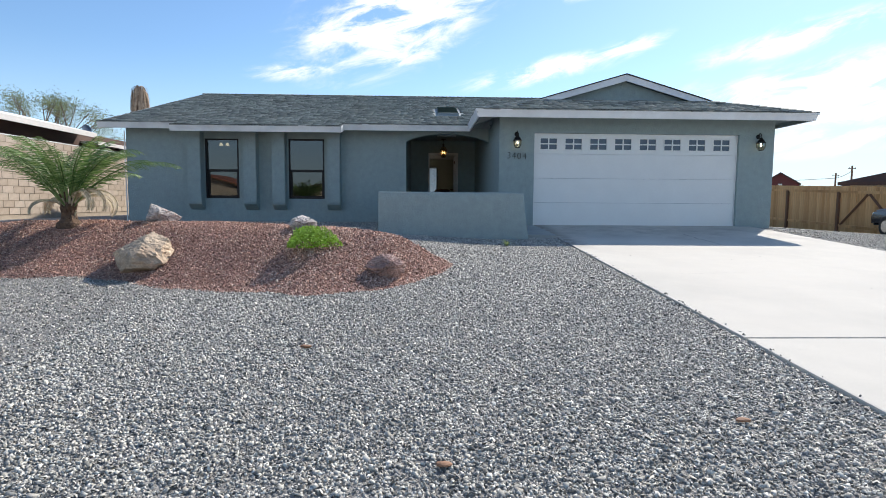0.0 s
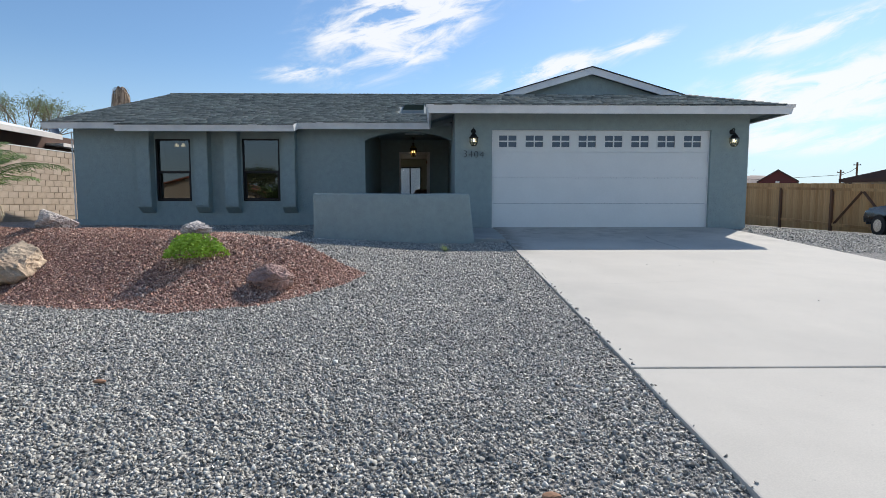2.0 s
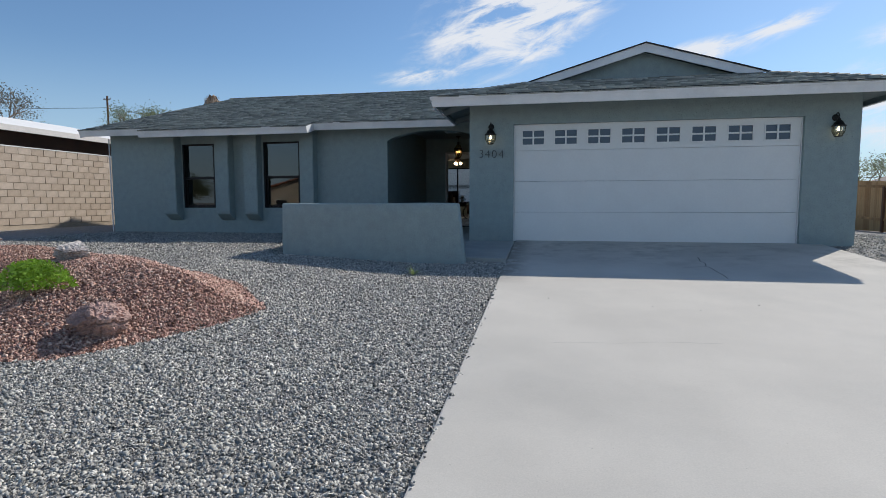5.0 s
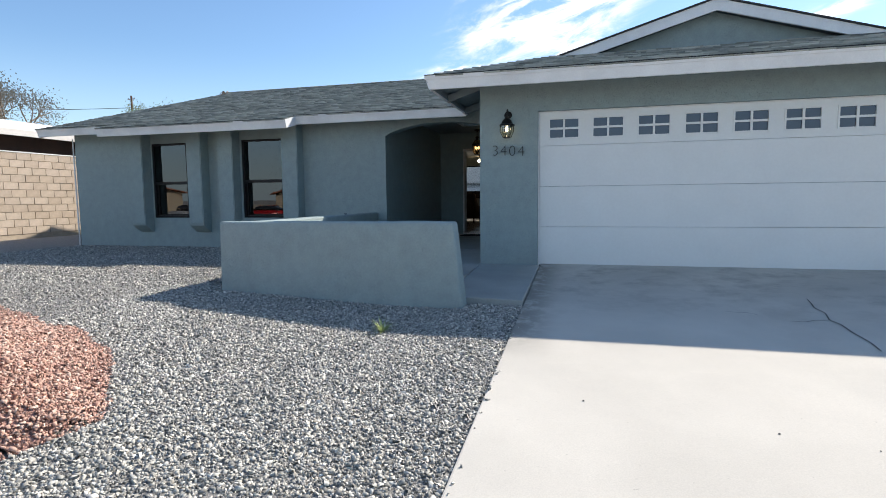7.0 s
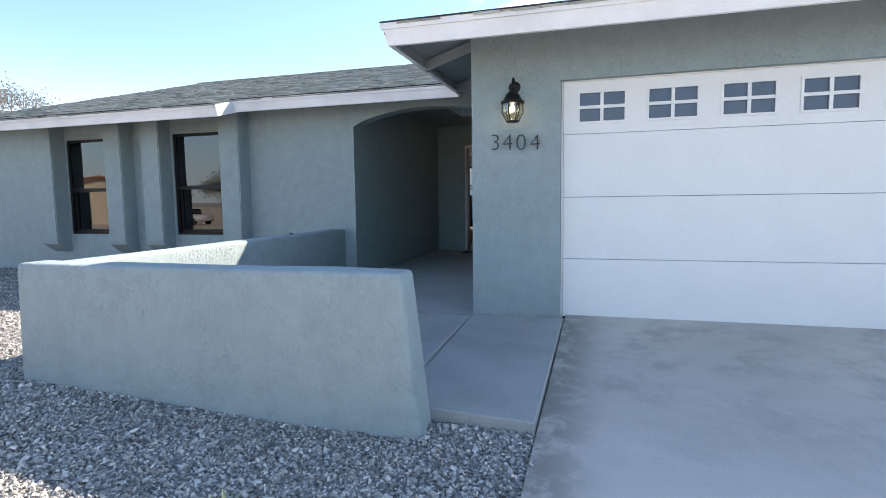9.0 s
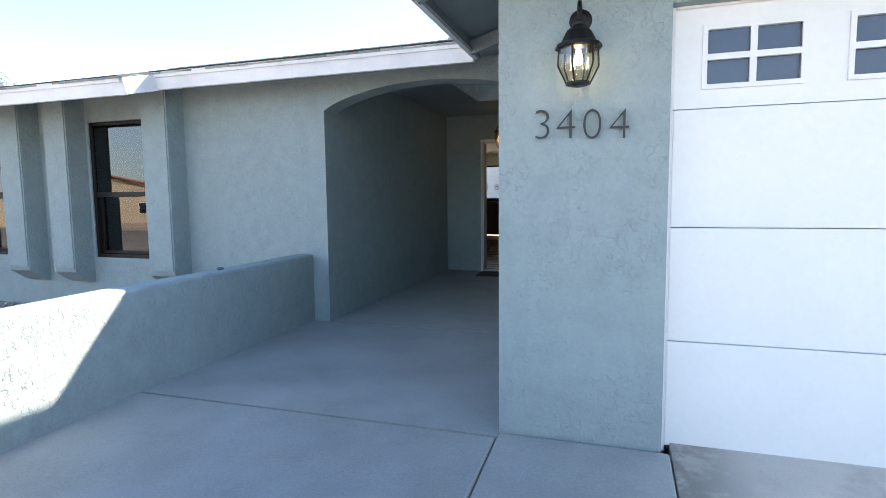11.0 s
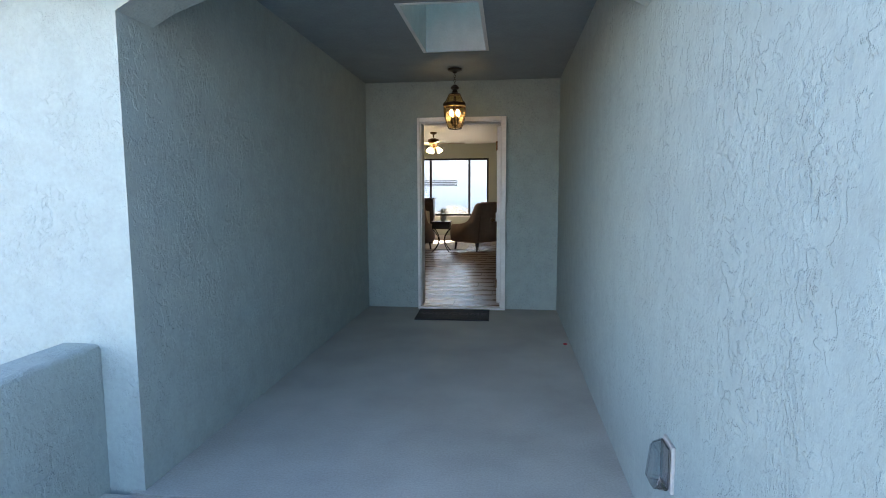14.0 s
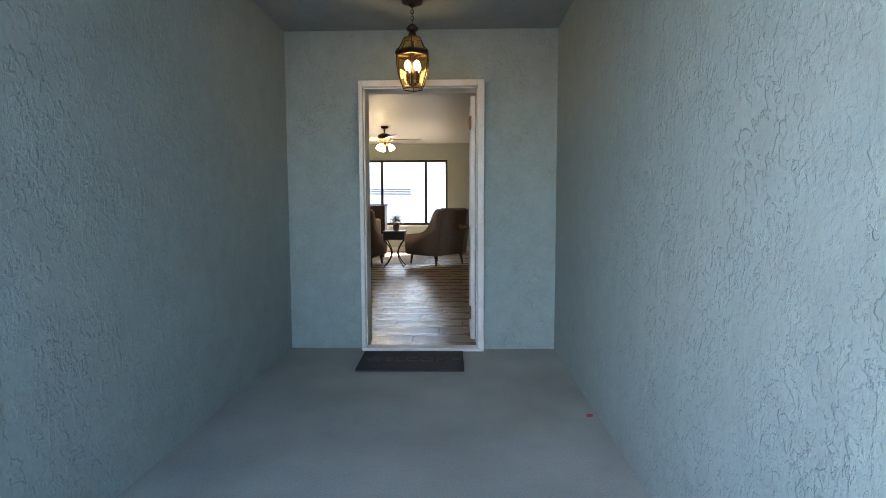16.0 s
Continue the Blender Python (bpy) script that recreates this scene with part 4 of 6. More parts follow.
solid_plane(bm, [(GABLE_X1 - .1, 0.79, gable_z), (GM, 0.79, apex_z - .03), (GM, 0.98, apex_z - .03), (GABLE_X1 - .1, 0.98, gable_z)], 0.03)
bmesh.ops.recalc_face_normals(bm, faces=bm.faces)
structure("soffit", "painted underside of the small gable's overhang", "soffit", bm, soffit_paint)
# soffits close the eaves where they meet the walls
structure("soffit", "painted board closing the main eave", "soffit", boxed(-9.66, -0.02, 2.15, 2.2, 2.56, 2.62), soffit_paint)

# rafters under the garage's entry-side eave
for k, y in enumerate((0.25, 1.45)):
    bm = B()
    prism(bm, [(GL + .05, GZ - .1), (0.0, GZ + GP * .59 - .1), (0.0, GZ + GP * .59 - .21), (GL + .07, GZ - .2)], "y", y - .02, y + .02)
    structure("rafter", "painted rafter tail under the eave", "rafter", bm, soffit_paint)

# rows of shingles, laid course by course
def course_tabs(origin, along, up, length, rise, clip, exposure=0.142, tab=0.21, rnd=None):
    """Boxes for the shingle tabs of a sloping plane: corners of each as 8 points."""
    out = []
    along, up = Vector(along).normalized(), Vector(up).normalized()
    nrm = along.cross(up).normalized()
    if nrm.z < 0:
        nrm = -nrm
    o = Vector(origin)
    rows = int(rise / exposure) + 1
    for r in range(rows):
        shift = rnd.uniform(0, tab)
        s = -shift
        while s < length:
            w = tab * rnd.choice((0.5, 0.8, 1.0, 1.0, 1.3))
            a0, a1 = max(s, 0), min(s + w, length)
            s += w
            if a1 - a0 < 0.04:
                continue
            lo, hi = r * exposure - 0.012 * rnd.random(), min((r + 1) * exposure + 0.01, rise)
            c0, c1 = clip(a0, lo, hi), clip(a1, lo, hi)
            if not (c0 and c1):
                continue
            t = 0.014 + 0.012 * rnd.random()
            p = [o + along * a0 + up * lo, o + along * a1 + up * lo, o + along * a1 + up * hi, o + along * a0 + up * hi]
            out.append([q + nrm * k for q, k in zip(p, (0.001, 0.001, 0.001, 0.001))] + [q + nrm * k for q, k in zip(p, (t, t, 0.004, 0.004))])
    return out


QUADS = np.array([[4, 5, 6, 7], [0, 1, 5, 4], [1, 2, 6, 5], [3, 0, 4, 7]])


def tabs_mesh(name, tabs, mat):
    co = np.array([[tuple(v) for v in t] for t in tabs]).reshape(-1, 3)
    f = (QUADS[None] + 8 * np.arange(len(tabs))[:, None, None]).reshape(-1, 4)
    return mesh_from(name, co, f, mat)


rs = random.Random(11)
slope_len = math.hypot(RIDGE_Y - 1.6, PITCH * (RIDGE_Y - 1.6))
UPM = (0, 1, PITCH)


def in_main(x, y):
    if SK[0] - .1 < x < SK[1] + .1 and 3.5 < y < 5.05:
        return False
    return x < GL + 0.02 + (y - 1.9) * PITCH / GP + 0.25 or y < 1.6


def clip_main(a, lo, hi):
    return in_main(MAIN_L + a, 1.60 + hi * 0.958)


main_tabs = course_tabs((MAIN_L - .01, 1.60, EAVE_Z - .028), (1, 0, 0), UPM, 16.9, slope_len, clip_main, rnd=rs)
main_tabs += course_tabs((BUMP_L - .01, BUMP_Y - .05, bz - .026), (1, 0, 0), UPM, BUMP_R - BUMP_L + .04, 0.40, lambda a, lo, hi: True, rnd=rs)
tagged(new("shingles", tabs_mesh("shingles", main_tabs, shingle)), "grey asphalt shingles", kind="stuff").parent = main_roof
# the garage's side slopes, away from the walk
side_tabs = course_tabs((GL - .02, 5.9, GZ - .024), (0, -1, 0), (1, 0, GP), 6.6, 3.97, lambda a, lo, hi: 5.9 - a < 2.2 + hi * .961 * GP / PITCH and 5.9 - a > GY + (hi * 0.961) * (GABLE_Y - GY) / (GABLE_X0 - GL) and (hi * .961 < GABLE_X0 - GL or 5.9 - a > GABLE_Y), rnd=rs)
side_tabs += course_tabs((GR + .02, GY, GZ - .024), (0, 1, 0), (-1, 0, GP), 11, 3.97, lambda a, lo, hi: GY + a > GY + (hi * 0.961) * (GABLE_Y - GY) / (GR - GABLE_X1) and (hi * .961 < GR - GABLE_X1 or GY + a > GABLE_Y), rnd=rs)
fs = Vector((0, GABLE_Y - GY, gable_z - GZ))


def clip_front(a, lo, hi):
    k = hi / fs.length
    return (GABLE_X0 - GL) * k - .06 < a < (GR - GL) - (GR - GABLE_X1) * k + .06


front_tabs = course_tabs((GL, GY - .04, GZ - .026), (1, 0, 0), fs, GR - GL, fs.length, clip_front, rnd=rs)
tagged(new("shingles", tabs_mesh("shingles", side_tabs, shingle)), "grey asphalt shingles", kind="stuff").parent = garage_roof
# ridge and hip caps
caps = thing("ridge_caps", "overlapping grey shingle caps along the hips and ridges", "roof", kind="stuff")
cap_tabs = []


def cap_line(a, b, w=0.13, step=0.15):
    a, b = Vector(a), Vector(b)
    d = (b - a).normalized()
    side = d.cross(Vector((0, 0, 1))).normalized()
    n = int((b - a).length / step)
    for i in range(n):
        p, q = a + d * (i * step - .02), a + d * ((i + 1) * step + .03)
        for s in (-1, 1):
            e = side * (s * w) - Vector((0, 0, 0.038))
            top0, top1 = Vector((0, 0, 0.036)), Vector((0, 0, 0.016))
            cap_tabs.append([p, p + e, q + e, q, p + top0, p + e + top0, q + e + top1, q + top1])


cap_line(Vector((GL, GY, GZ - .01)).lerp(Vector(FRONT[3]), .06), FRONT[3])
cap_line(Vector((GR, GY, GZ - .01)).lerp(Vector(FRONT[2]), .06), FRONT[2])
cap_line((GM, GABLE_Y, apex_z), (GM, 5.6, apex_z))
cap_line((MAIN_L, RIDGE_Y, main_roof_z(RIDGE_Y)), (MAIN_R, RIDGE_Y, main_roof_z(RIDGE_Y)))
new("cap_shingles", tabs_mesh("cap_shingles", cap_tabs, shingle)).parent = caps

# ---- garage door: four sections, the top one with eight small windows ----
gdoor = thing("garage_door", "white sectional garage door with a row of small windows, closed", "garage door")
SEC = [0.0, 0.537, 1.107, 1.676, 2.15]
DY = 0.09
for i in range(4):
    z0, z1 = SEC[i] + (0.0015 if i else -0.01), SEC[i + 1] - 0.0015
    if i < 3:
        sec = part("section", boxed(0.84, 5.65, DY, DY + .05, z0, z1, bevel=0.006), door_white, gdoor)
    else:
        holes = [(0.982 + 0.5885 * k, 0.982 + 0.5885 * k + 0.385, 1.785, 2.035) for k in range(8)]
        sec = part("section", wall_with_holes(0.84, 5.65, z0, z1, holes, "y", DY, DY + .05), door_white, gdoor)
        for h in holes:
            bm = B()
            f = .022
            for b in ((h[0] - f, h[0], h[2] - f, h[3] + f), (h[1], h[1] + f, h[2] - f, h[3] + f), (h[0], h[1], h[3], h[3] + f), (h[0], h[1], h[2] - f, h[2]),
                      ((h[0] + h[1]) / 2 - .014, (h[0] + h[1]) / 2 + .014, h[2], h[3]), (h[0], (h[0] + h[1]) / 2 - .014, (h[2] + h[3]) / 2 - .014, (h[2] + h[3]) / 2 + .014), ((h[0] + h[1]) / 2 + .014, h[1], (h[2] + h[3]) / 2 - .014, (h[2] + h[3]) / 2 + .014)):
                box(bm, b[0], b[1], DY - .012, DY + .008, b[2], b[3])
            part("window_grille", bm, door_white, sec)
            for ia in range(2):
                for ib in range(2):
                    xa, xb = (h[0], (h[0] + h[1]) / 2 - .014) if ia == 0 else ((h[0] + h[1]) / 2 + .014, h[1])
                    za, zb = (h[2], (h[2] + h[3]) / 2 - .014) if ib == 0 else ((h[2] + h[3]) / 2 + .014, h[3])
                    part("pane", boxed(xa, xb, DY + .012, DY + .018, za, zb), pane_grey, sec)
part("backing", boxed(0.83, 5.66, DY + .06, DY + .08, -.03, 2.2), pane_grey, gdoor)
part("bottom_seal", boxed(0.84, 5.65, DY - .004, DY + .05, -0.03, -0.008), rubber, gdoor)
bm = B()
for b in ((0.822, 0.838, -.03, 2.148), (5.652, 5.668, -.03, 2.148), (0.84, 5.65, 2.151 - .012, 2.149)):
    box(bm, b[0], b[1], DY - .02, DY + .06, b[2], b[3])
part("door_stop", bm, white_trim, gdoor)
structure("floor", "garage floor slab", "floor", boxed(0.2, 6.3, 0.3, 6.4, -0.2, -0.03), porch_concrete)


# ---- front door, mat, lamps and numbers ----
door = thing("door_1", "white-framed front doorway with its door standing open inward", "door", kind="structure")
bm = B()
for b in ((-1.622, -1.590, 0.0, 2.23), (-0.65, -0.598, 0.0, 2.23), (-1.590, -0.65, 2.18, 2.23)):
    box(bm, b[0], b[1], 6.21, 6.33, b[2], b[3], bevel=.006)
part("door_frame", bm, frame_white, door)
bm = B()
for b in ((-1.589, -1.577, 0.03, 2.179), (-0.662, -0.651, 0.03, 2.179), (-1.577, -0.662, 2.168, 2.179)):
    box(bm, b[0], b[1], 6.25, 6.46, b[2], b[3], bevel=.004)
part("jamb", bm, frame_white, door)
part("threshold", boxed(-1.62, -0.60, 6.20, 6.31, -0.02, 0.026, bevel=.006), frame_white, door, "worn pale metal threshold")
bm = B()
box(bm, -0.705, -0.664, 6.475, 7.37, 0.035, 2.15, bevel=.004)
leaf = part("door_leaf", bm, frame_white, door, "white door leaf swung inward")
for z, m in ((1.92, aged_brass), (1.08, frame_white), (0.28, aged_brass)):
    bm = B()
    box(bm, -0.715, -0.699, 6.40, 6.475, z - .05, z + .05)
    tube(bm, (-0.712, 6.475, z - .055), (-0.712, 6.475, z + .055), .007)
    part("hinge", bm, m, door)
bm = B()
tube(bm, (-0.70, 7.28, 1.0), (-0.765, 7.28, 1.0), .012)
ball(bm, (-0.78, 7.28, 1.0), .028, n=2)
part("door_knob", bm, aged_brass, leaf, "brass door knob")

mat_ob = thing("doormat", "black rubber doormat with a raised greeting before the door", "doormat")
bm = B()
prism(bm, [(-1.57, 5.63), (-0.765, 5.645), (-0.775, 6.165), (-1.585, 6.15)], "z", 0.001, 0.014)
part("mat_body", bm, mat_rubber, mat_ob)


def lettering(name, text, size, m, mat, parent, extrude=0.004, thin=0.0, spacing=1.0):
    cu = bpy.data.curves.new(name, "FONT")
    cu.body, cu.size, cu.extrude, cu.offset, cu.align_x, cu.align_y, cu.space_character = text, size, extrude, thin, "CENTER", "CENTER", spacing
    tmp = new(name + "_outline", cu)
    bpy.context.view_layer.update()
    me = bpy.data.meshes.new_from_object(tmp.evaluated_get(bpy.context.evaluated_depsgraph_get()))
    bpy.data.objects.remove(tmp)
    me.materials.clear()
    me.materials.append(mat)
    ob = new(name, me)
    ob.parent, ob.matrix_basis = parent, m
    return ob


lettering("lettering", "WELCOME", 0.15, pose(-1.17, 5.9, 0.015), mat_letter, mat_ob, 0.002, 0, 1.05)

numbers = thing("house_numbers", "dark metal house numbers reading 3404 on the stucco", "house numbers")
for ch, x in zip("3404", (0.228, 0.343, 0.467, 0.594)):
    lettering("digit", ch, 0.215, pose(x, -0.022, 1.617 - 0.018 * (x - 0.2) / 0.45, 90, 0, 0), number_grey, numbers, 0.007, -0.0052)


def wall_lantern(x, z, y=0.0):
    ob = thing("wall_lantern", "dark bronze carriage lantern with a lit bulb on the stucco", "wall lamp", group="garage lanterns", at=(x, y, z))
    bm = B()
    spin(bm, [(0.0, -.012), (0.055, -.012), (0.055, 0.0), (0.03, 0.012), (0, 0.012)], n=18)
    bmesh.ops.transform(bm, matrix=pose(0, 0, 0.30, 90, 0, 0), verts=bm.verts)
    part("back_plate", bm, black_iron, ob)
    bm = B()
    prev = Vector((0, -0.012, 0.30))
    for i in range(1, 9):
        a = i / 8 * math.pi
        p = Vector((0, -0.012 - 0.055 * (1 - math.cos(a)), 0.30 + 0.07 * math.sin(a)))
        tube(bm, prev, p, .009, n=8)
        prev = p
    tube(bm, (0, -.122, .30), (0, -.122, .26), .008)
    part("scroll_arm", bm, black_iron, ob)
    c = (0, -.122, 0)
    bm = B()
    spin(bm, [(0.0, .275), (.018, .27), (.03, .255), (.028, .245), (.06, .215), (.085, .165), (.105, .155), (.108, .14), (.095, .135), (0, .135)], c, 12)
    part("hood", bm, black_iron, ob)
    bm = B()
    for i in range(6):
        a = i / 6 * 2 * math.pi + .3
        p0 = Vector((c[0] + .092 * math.cos(a), c[1] + .092 * math.sin(a), .14))
        p1 = Vector((c[0] + .095 * math.cos(a), c[1] + .095 * math.sin(a), .06))
        p2 = Vector((c[0] + .055 * math.cos(a), c[1] + .055 * math.sin(a), -.02))
        tube(bm, p0, p1, .0045, n=6), tube(bm, p1, p2, .0045, n=6)
    spin(bm, [(0, -.035), (.03, -.033), (.058, -.025), (.058, -.015), (0, -.012)], c, 12)
    part("cage", bm, black_iron, ob)
    bm = B()
    spin(bm, [(.052, -.012), (.09, .06), (.088, .134), (.086, .134), (.088, .06), (.05, -.012)], c, 12)
    part("glass", bm, lamp_glass, ob).visible_shadow = False
    bm = B()
    spin(bm, [(0, .062), (.014, .068), (.02, .085), (.016, .108), (.011, .135), (0, .136)], c, 12)
    part("bulb", bm, bulb_glow, ob, "lit bulb")
    return ob


l1 = wall_lantern(0.405, 1.812)
l2 = copy_thing(l1, pose(6.12, 0.0, 1.812))
for x in (0.40, 6.12):
    bulb_light("lantern_light", x, -0.122, 1.84, 0.08, radius=0.012)

pend = thing("pendant_lantern", "aged brass hanging lantern with lit candle bulbs under the entry ceiling", "pendant lamp", at=(-1.125, 5.61, 0))
bm = B()
spin(bm, [(0, 2.632), (.075, 2.63), (.07, 2.612), (.03, 2.60), (.012, 2.585), (0, 2.585)], n=18)
part("ceiling_rose", bm, lamp_bronze, pend)
ch = B()
for i in range(5):
    z = 2.578 - i * 0.022
    for k in range(8):
        a, b = k / 8 * 2 * math.pi, (k + 1) / 8 * 2 * math.pi
        w = (1, 0) if i % 2 else (0, 1)
        tube(ch, (w[0] * .011 * math.cos(a), w[1] * .011 * math.cos(a), z + .015 * math.sin(a)), (w[0] * .011 * math.cos(b), w[1] * .011 * math.cos(b), z + .015 * math.sin(b)), .0028, n=5)
part("chain", ch, lamp_bronze, pend)
bm = B()
spin(bm, [(0, 2.475), (.02, 2.47), (.045, 2.445), (.04, 2.43), (.02, 2.42), (.03, 2.40), (.025, 2.385), (0, 2.385)], n=14)
part("finial", bm, lamp_bronze, pend)
NS = 6
PEND = (("upper_cage", ((.062, 2.375), (.10, 2.302), (.122, 2.285)), 2.375, .062), ("lower_cage", ((.122, 2.252), (.122, 2.20), (.113, 2.14), (.093, 2.075), (.072, 2.03)), 2.03, .072))
for nm, line, zr, rr_ in PEND:
    bm, gm = B(), B()
    for i in range(NS):
        a, a2 = ((k + .5) / NS * 2 * math.pi for k in (i, i + 1))
        for (r0, z0), (r1, z1) in zip(line, line[1:]):
            tube(bm, (r0 * math.cos(a), r0 * math.sin(a), z0), (r1 * math.cos(a), r1 * math.sin(a), z1), .0038, n=6)
            gm.faces.new([gm.verts.new((r * .985 * math.cos(q), r * .985 * math.sin(q), z)) for r, q, z in ((r0, a, z0), (r0, a2, z0), (r1, a2, z1), (r1, a, z1))])
        tube(bm, (rr_ * math.cos(a), rr_ * math.sin(a), zr), (rr_ * math.cos(a2), rr_ * math.sin(a2), zr), .004, n=6)
    cage = part(nm, bm, lamp_bronze, pend)
    part("glass", gm, amber_glass, cage, "bevelled amber glass").visible_shadow = False
bm = B()
spin(bm, [(0, 2.372), (.062, 2.374), (.045, 2.384), (.02, 2.40), (0, 2.402)], n=12)
part("cap", bm, lamp_bronze, pend)
bm = B()
spin(bm, [(.112, 2.250), (.126, 2.252), (.132, 2.262), (.130, 2.276), (.122, 2.288), (.112, 2.29)], n=NS)
bmesh.ops.rotate(bm, verts=bm.verts, cent=(0, 0, 0), matrix=Matrix.Rotation(math.pi / NS, 3, "Z"))
bmesh.ops.delete(bm, geom=[f for f in bm.faces if len(f.verts) == NS], context="FACES")
part("band", bm, lamp_bronze, pend, "dark bronze band")
bm = B()
tube(bm, (0, 0, 2.05), (0, 0, 2.36), .006, n=8)
spin(bm, [(0, 2.045), (.012, 2.05), (.02, 2.066), (.012, 2.085), (0, 2.09)], n=12)
part("stem", bm, lamp_bronze, pend)
for i in range(4):
    a = i / 4 * 2 * math.pi + .78
    c, s_ = .045 * math.cos(a), .045 * math.sin(a)
    bm = B()
    tube(bm, (0, 0, 2.068), (c * .6, s_ * .6, 2.058), .004, n=6)
    tube(bm, (c * .6, s_ * .6, 2.058), (c, s_, 2.08), .004, n=6)
    tube(bm, (c, s_, 2.08), (c, s_, 2.15), .010, n=10)
    arm = part("candle_sleeve", bm, lamp_bronze, pend)
    bm = B()
    spin(bm, [(0, 2.15), (.010, 2.155), (.022, 2.178), (.023, 2.192), (.015, 2.212), (0, 2.222)], (c, s_, 0), 12)
    part("bulb", bm, candle_glow, arm, "lit round candle bulb")
bulb_light("pendant_light", -1.125, 5.61, 2.19, 0.11, radius=.03)

outlet = thing("outlet", "clear plastic weatherproof outlet cover on the entry wall", "outlet", at=(0, 1.83, 0.42))
part("back_plate", boxed(-.012, 0.0, -.055, .055, -.085, .085, bevel=.004), pot_white, outlet)
bm = B()
prism(bm, [(-.012, .08), (-.06, .06), (-.075, -.07), (-.012, -.08)], "y", -.05, .05)
bmesh.ops.bevel(bm, geom=list(bm.edges), offset=.008, segments=2, affect="EDGES")
part("cover", bm, clear_plastic, outlet).visible_shadow = False
bm = B()
ball(bm, (0, 0, 0.012), .022, (1, .7, .5), 1)
thing("scrap", "small red scrap lying on the porch floor", "scrap", at=(-0.05, 4.80, 0.0), bm=bm, mat=red_bit)

# ---- the living room behind the front door ----
FZ = 0.02
structure("floor", "grouted bed of the tiled living room floor", "floor", boxed(-5.5, 2.4, 6.315, 15.6, -0.15, FZ - .0012), grout)
BW = (-4.3, -1.12, 0.70, 2.34)
structure("wall_back", "sage-painted back wall with a wide window", "wall", wall_with_holes(-5.5, 2.4, -0.1, 2.75, [BW], "y", 15.6, 15.8), room_paint)
structure("wall_room", "sage-painted living room wall", "wall", boxed(-5.7, -5.5, 6.3, 15.8, -0.1, 2.75), room_paint)
structure("wall_room", "sage-painted living room wall", "wall", boxed(2.4, 2.6, 6.46, 15.8, -0.1, 2.75), room_paint)
structure("wall_room", "sage-painted wall beside the front door", "wall", wall_with_holes(-5.5, 2.4, -0.1, 2.75, [(-1.62, -0.61, -0.1, 2.2)], "y", 6.455, 6.47), room_paint)
structure("ceiling", "knock-down textured living room ceiling", "ceiling", boxed(-5.6, 2.5, 6.46, 15.7, 2.75, 2.8), room_ceiling)
structure("baseboard", "white baseboard along the back wall", "baseboard", boxed(-5.5, 2.4, 15.58, 15.598, FZ, FZ + .11, bevel=.004), frame_white)
structure("floor", "bedroom floor", "floor", boxed(-9.4, -2.5, 2.4, 6.3, -0.1, 0.0), grout)
structure("wall_room", "bedroom back wall", "wall", boxed(-9.4, -2.5, 6.3, 6.4, 0.0, 2.6), room_paint)
structure("ceiling", "bedroom ceiling", "ceiling", boxed(-9.45, -2.45, 2.35, 6.4, 2.50, 2.55), room_ceiling)
bw = thing("window_3", "wide dark-framed living room window facing the back yard", "window", kind="structure")
bm = B()
f = .05
for b in ((BW[0], BW[0] + f, BW[2], BW[3]), (BW[1] - f, BW[1], BW[2], BW[3]), (BW[0] + f, BW[1] - f, BW[3] - f, BW[3]), (BW[0] + f, BW[1] - f, BW[2], BW[2] + f)):
    box(bm, b[0] + .001, b[1] - .001, 15.62, 15.70, b[2] + .001, b[3] - .001)
part("window_frame", bm, bronze, bw)
for x in (-2.79, -1.67):
    part("mullion", boxed(x - .03, x + .03, 15.63, 15.69, BW[2] + f, BW[3] - f), bronze, bw)
for a, b in ((BW[0] + f, -2.82), (-2.76, -1.70), (-1.64, BW[1] - f)):
    part("pane", boxed(a, b, 15.66, 15.665, BW[2] + f, BW[3] - f), glass_material("clear_pane", (0.8, 0.82, 0.82), 0.0), bw).visible_shadow = False
part("window_sill", boxed(BW[0] - .03, BW[1] + .03, 15.55, 15.6, BW[2] - .04, BW[2] - .005, bevel=.005), frame_white, bw)
ol = thing("outlet", "white wall outlet above the baseboard", "outlet", at=(-0.72, 15.6, 0.42))
part("cover_plate", boxed(-.035, .035, -.008, -.0, -.057, .057, bevel=.003), plate_white, ol)

fan = thing("ceiling_fan", "brass ceiling fan with pale blades and lit tulip shades", "ceiling fan", at=(-2.28, 12.5, 0))
bm = B()
spin(bm, [(0, 2.75), (.075, 2.748), (.07, 2.71), (.02, 2.69), (.015, 2.62), (0, 2.62)], n=16)
part("down_rod", bm, aged_brass, fan)
bm = B()
spin(bm, [(0, 2.62), (.06, 2.61), (.13, 2.58), (.14, 2.50), (.10, 2.46), (.06, 2.44), (.05, 2.38), (0, 2.37)], n=18)
part("motor_housing", bm, aged_brass, fan)
for i in range(5):
    a = radians(72 * i + 2)
    bm = B()
    box(bm, .16, .72, -.07, .07, 2.49, 2.50, bevel=.004)
    bmesh.ops.rotate(bm, verts=bm.verts, cent=(0, 0, 2.495), matrix=Matrix.Rotation(radians(12), 3, "X"))
    box(bm, .10, .2, -.02, .02, 2.485, 2.492)
    bmesh.ops.rotate(bm, verts=bm.verts, cent=(0, 0, 0), matrix=Matrix.Rotation(a, 3, "Z"))
    part("blade", bm, fan_wood, fan)
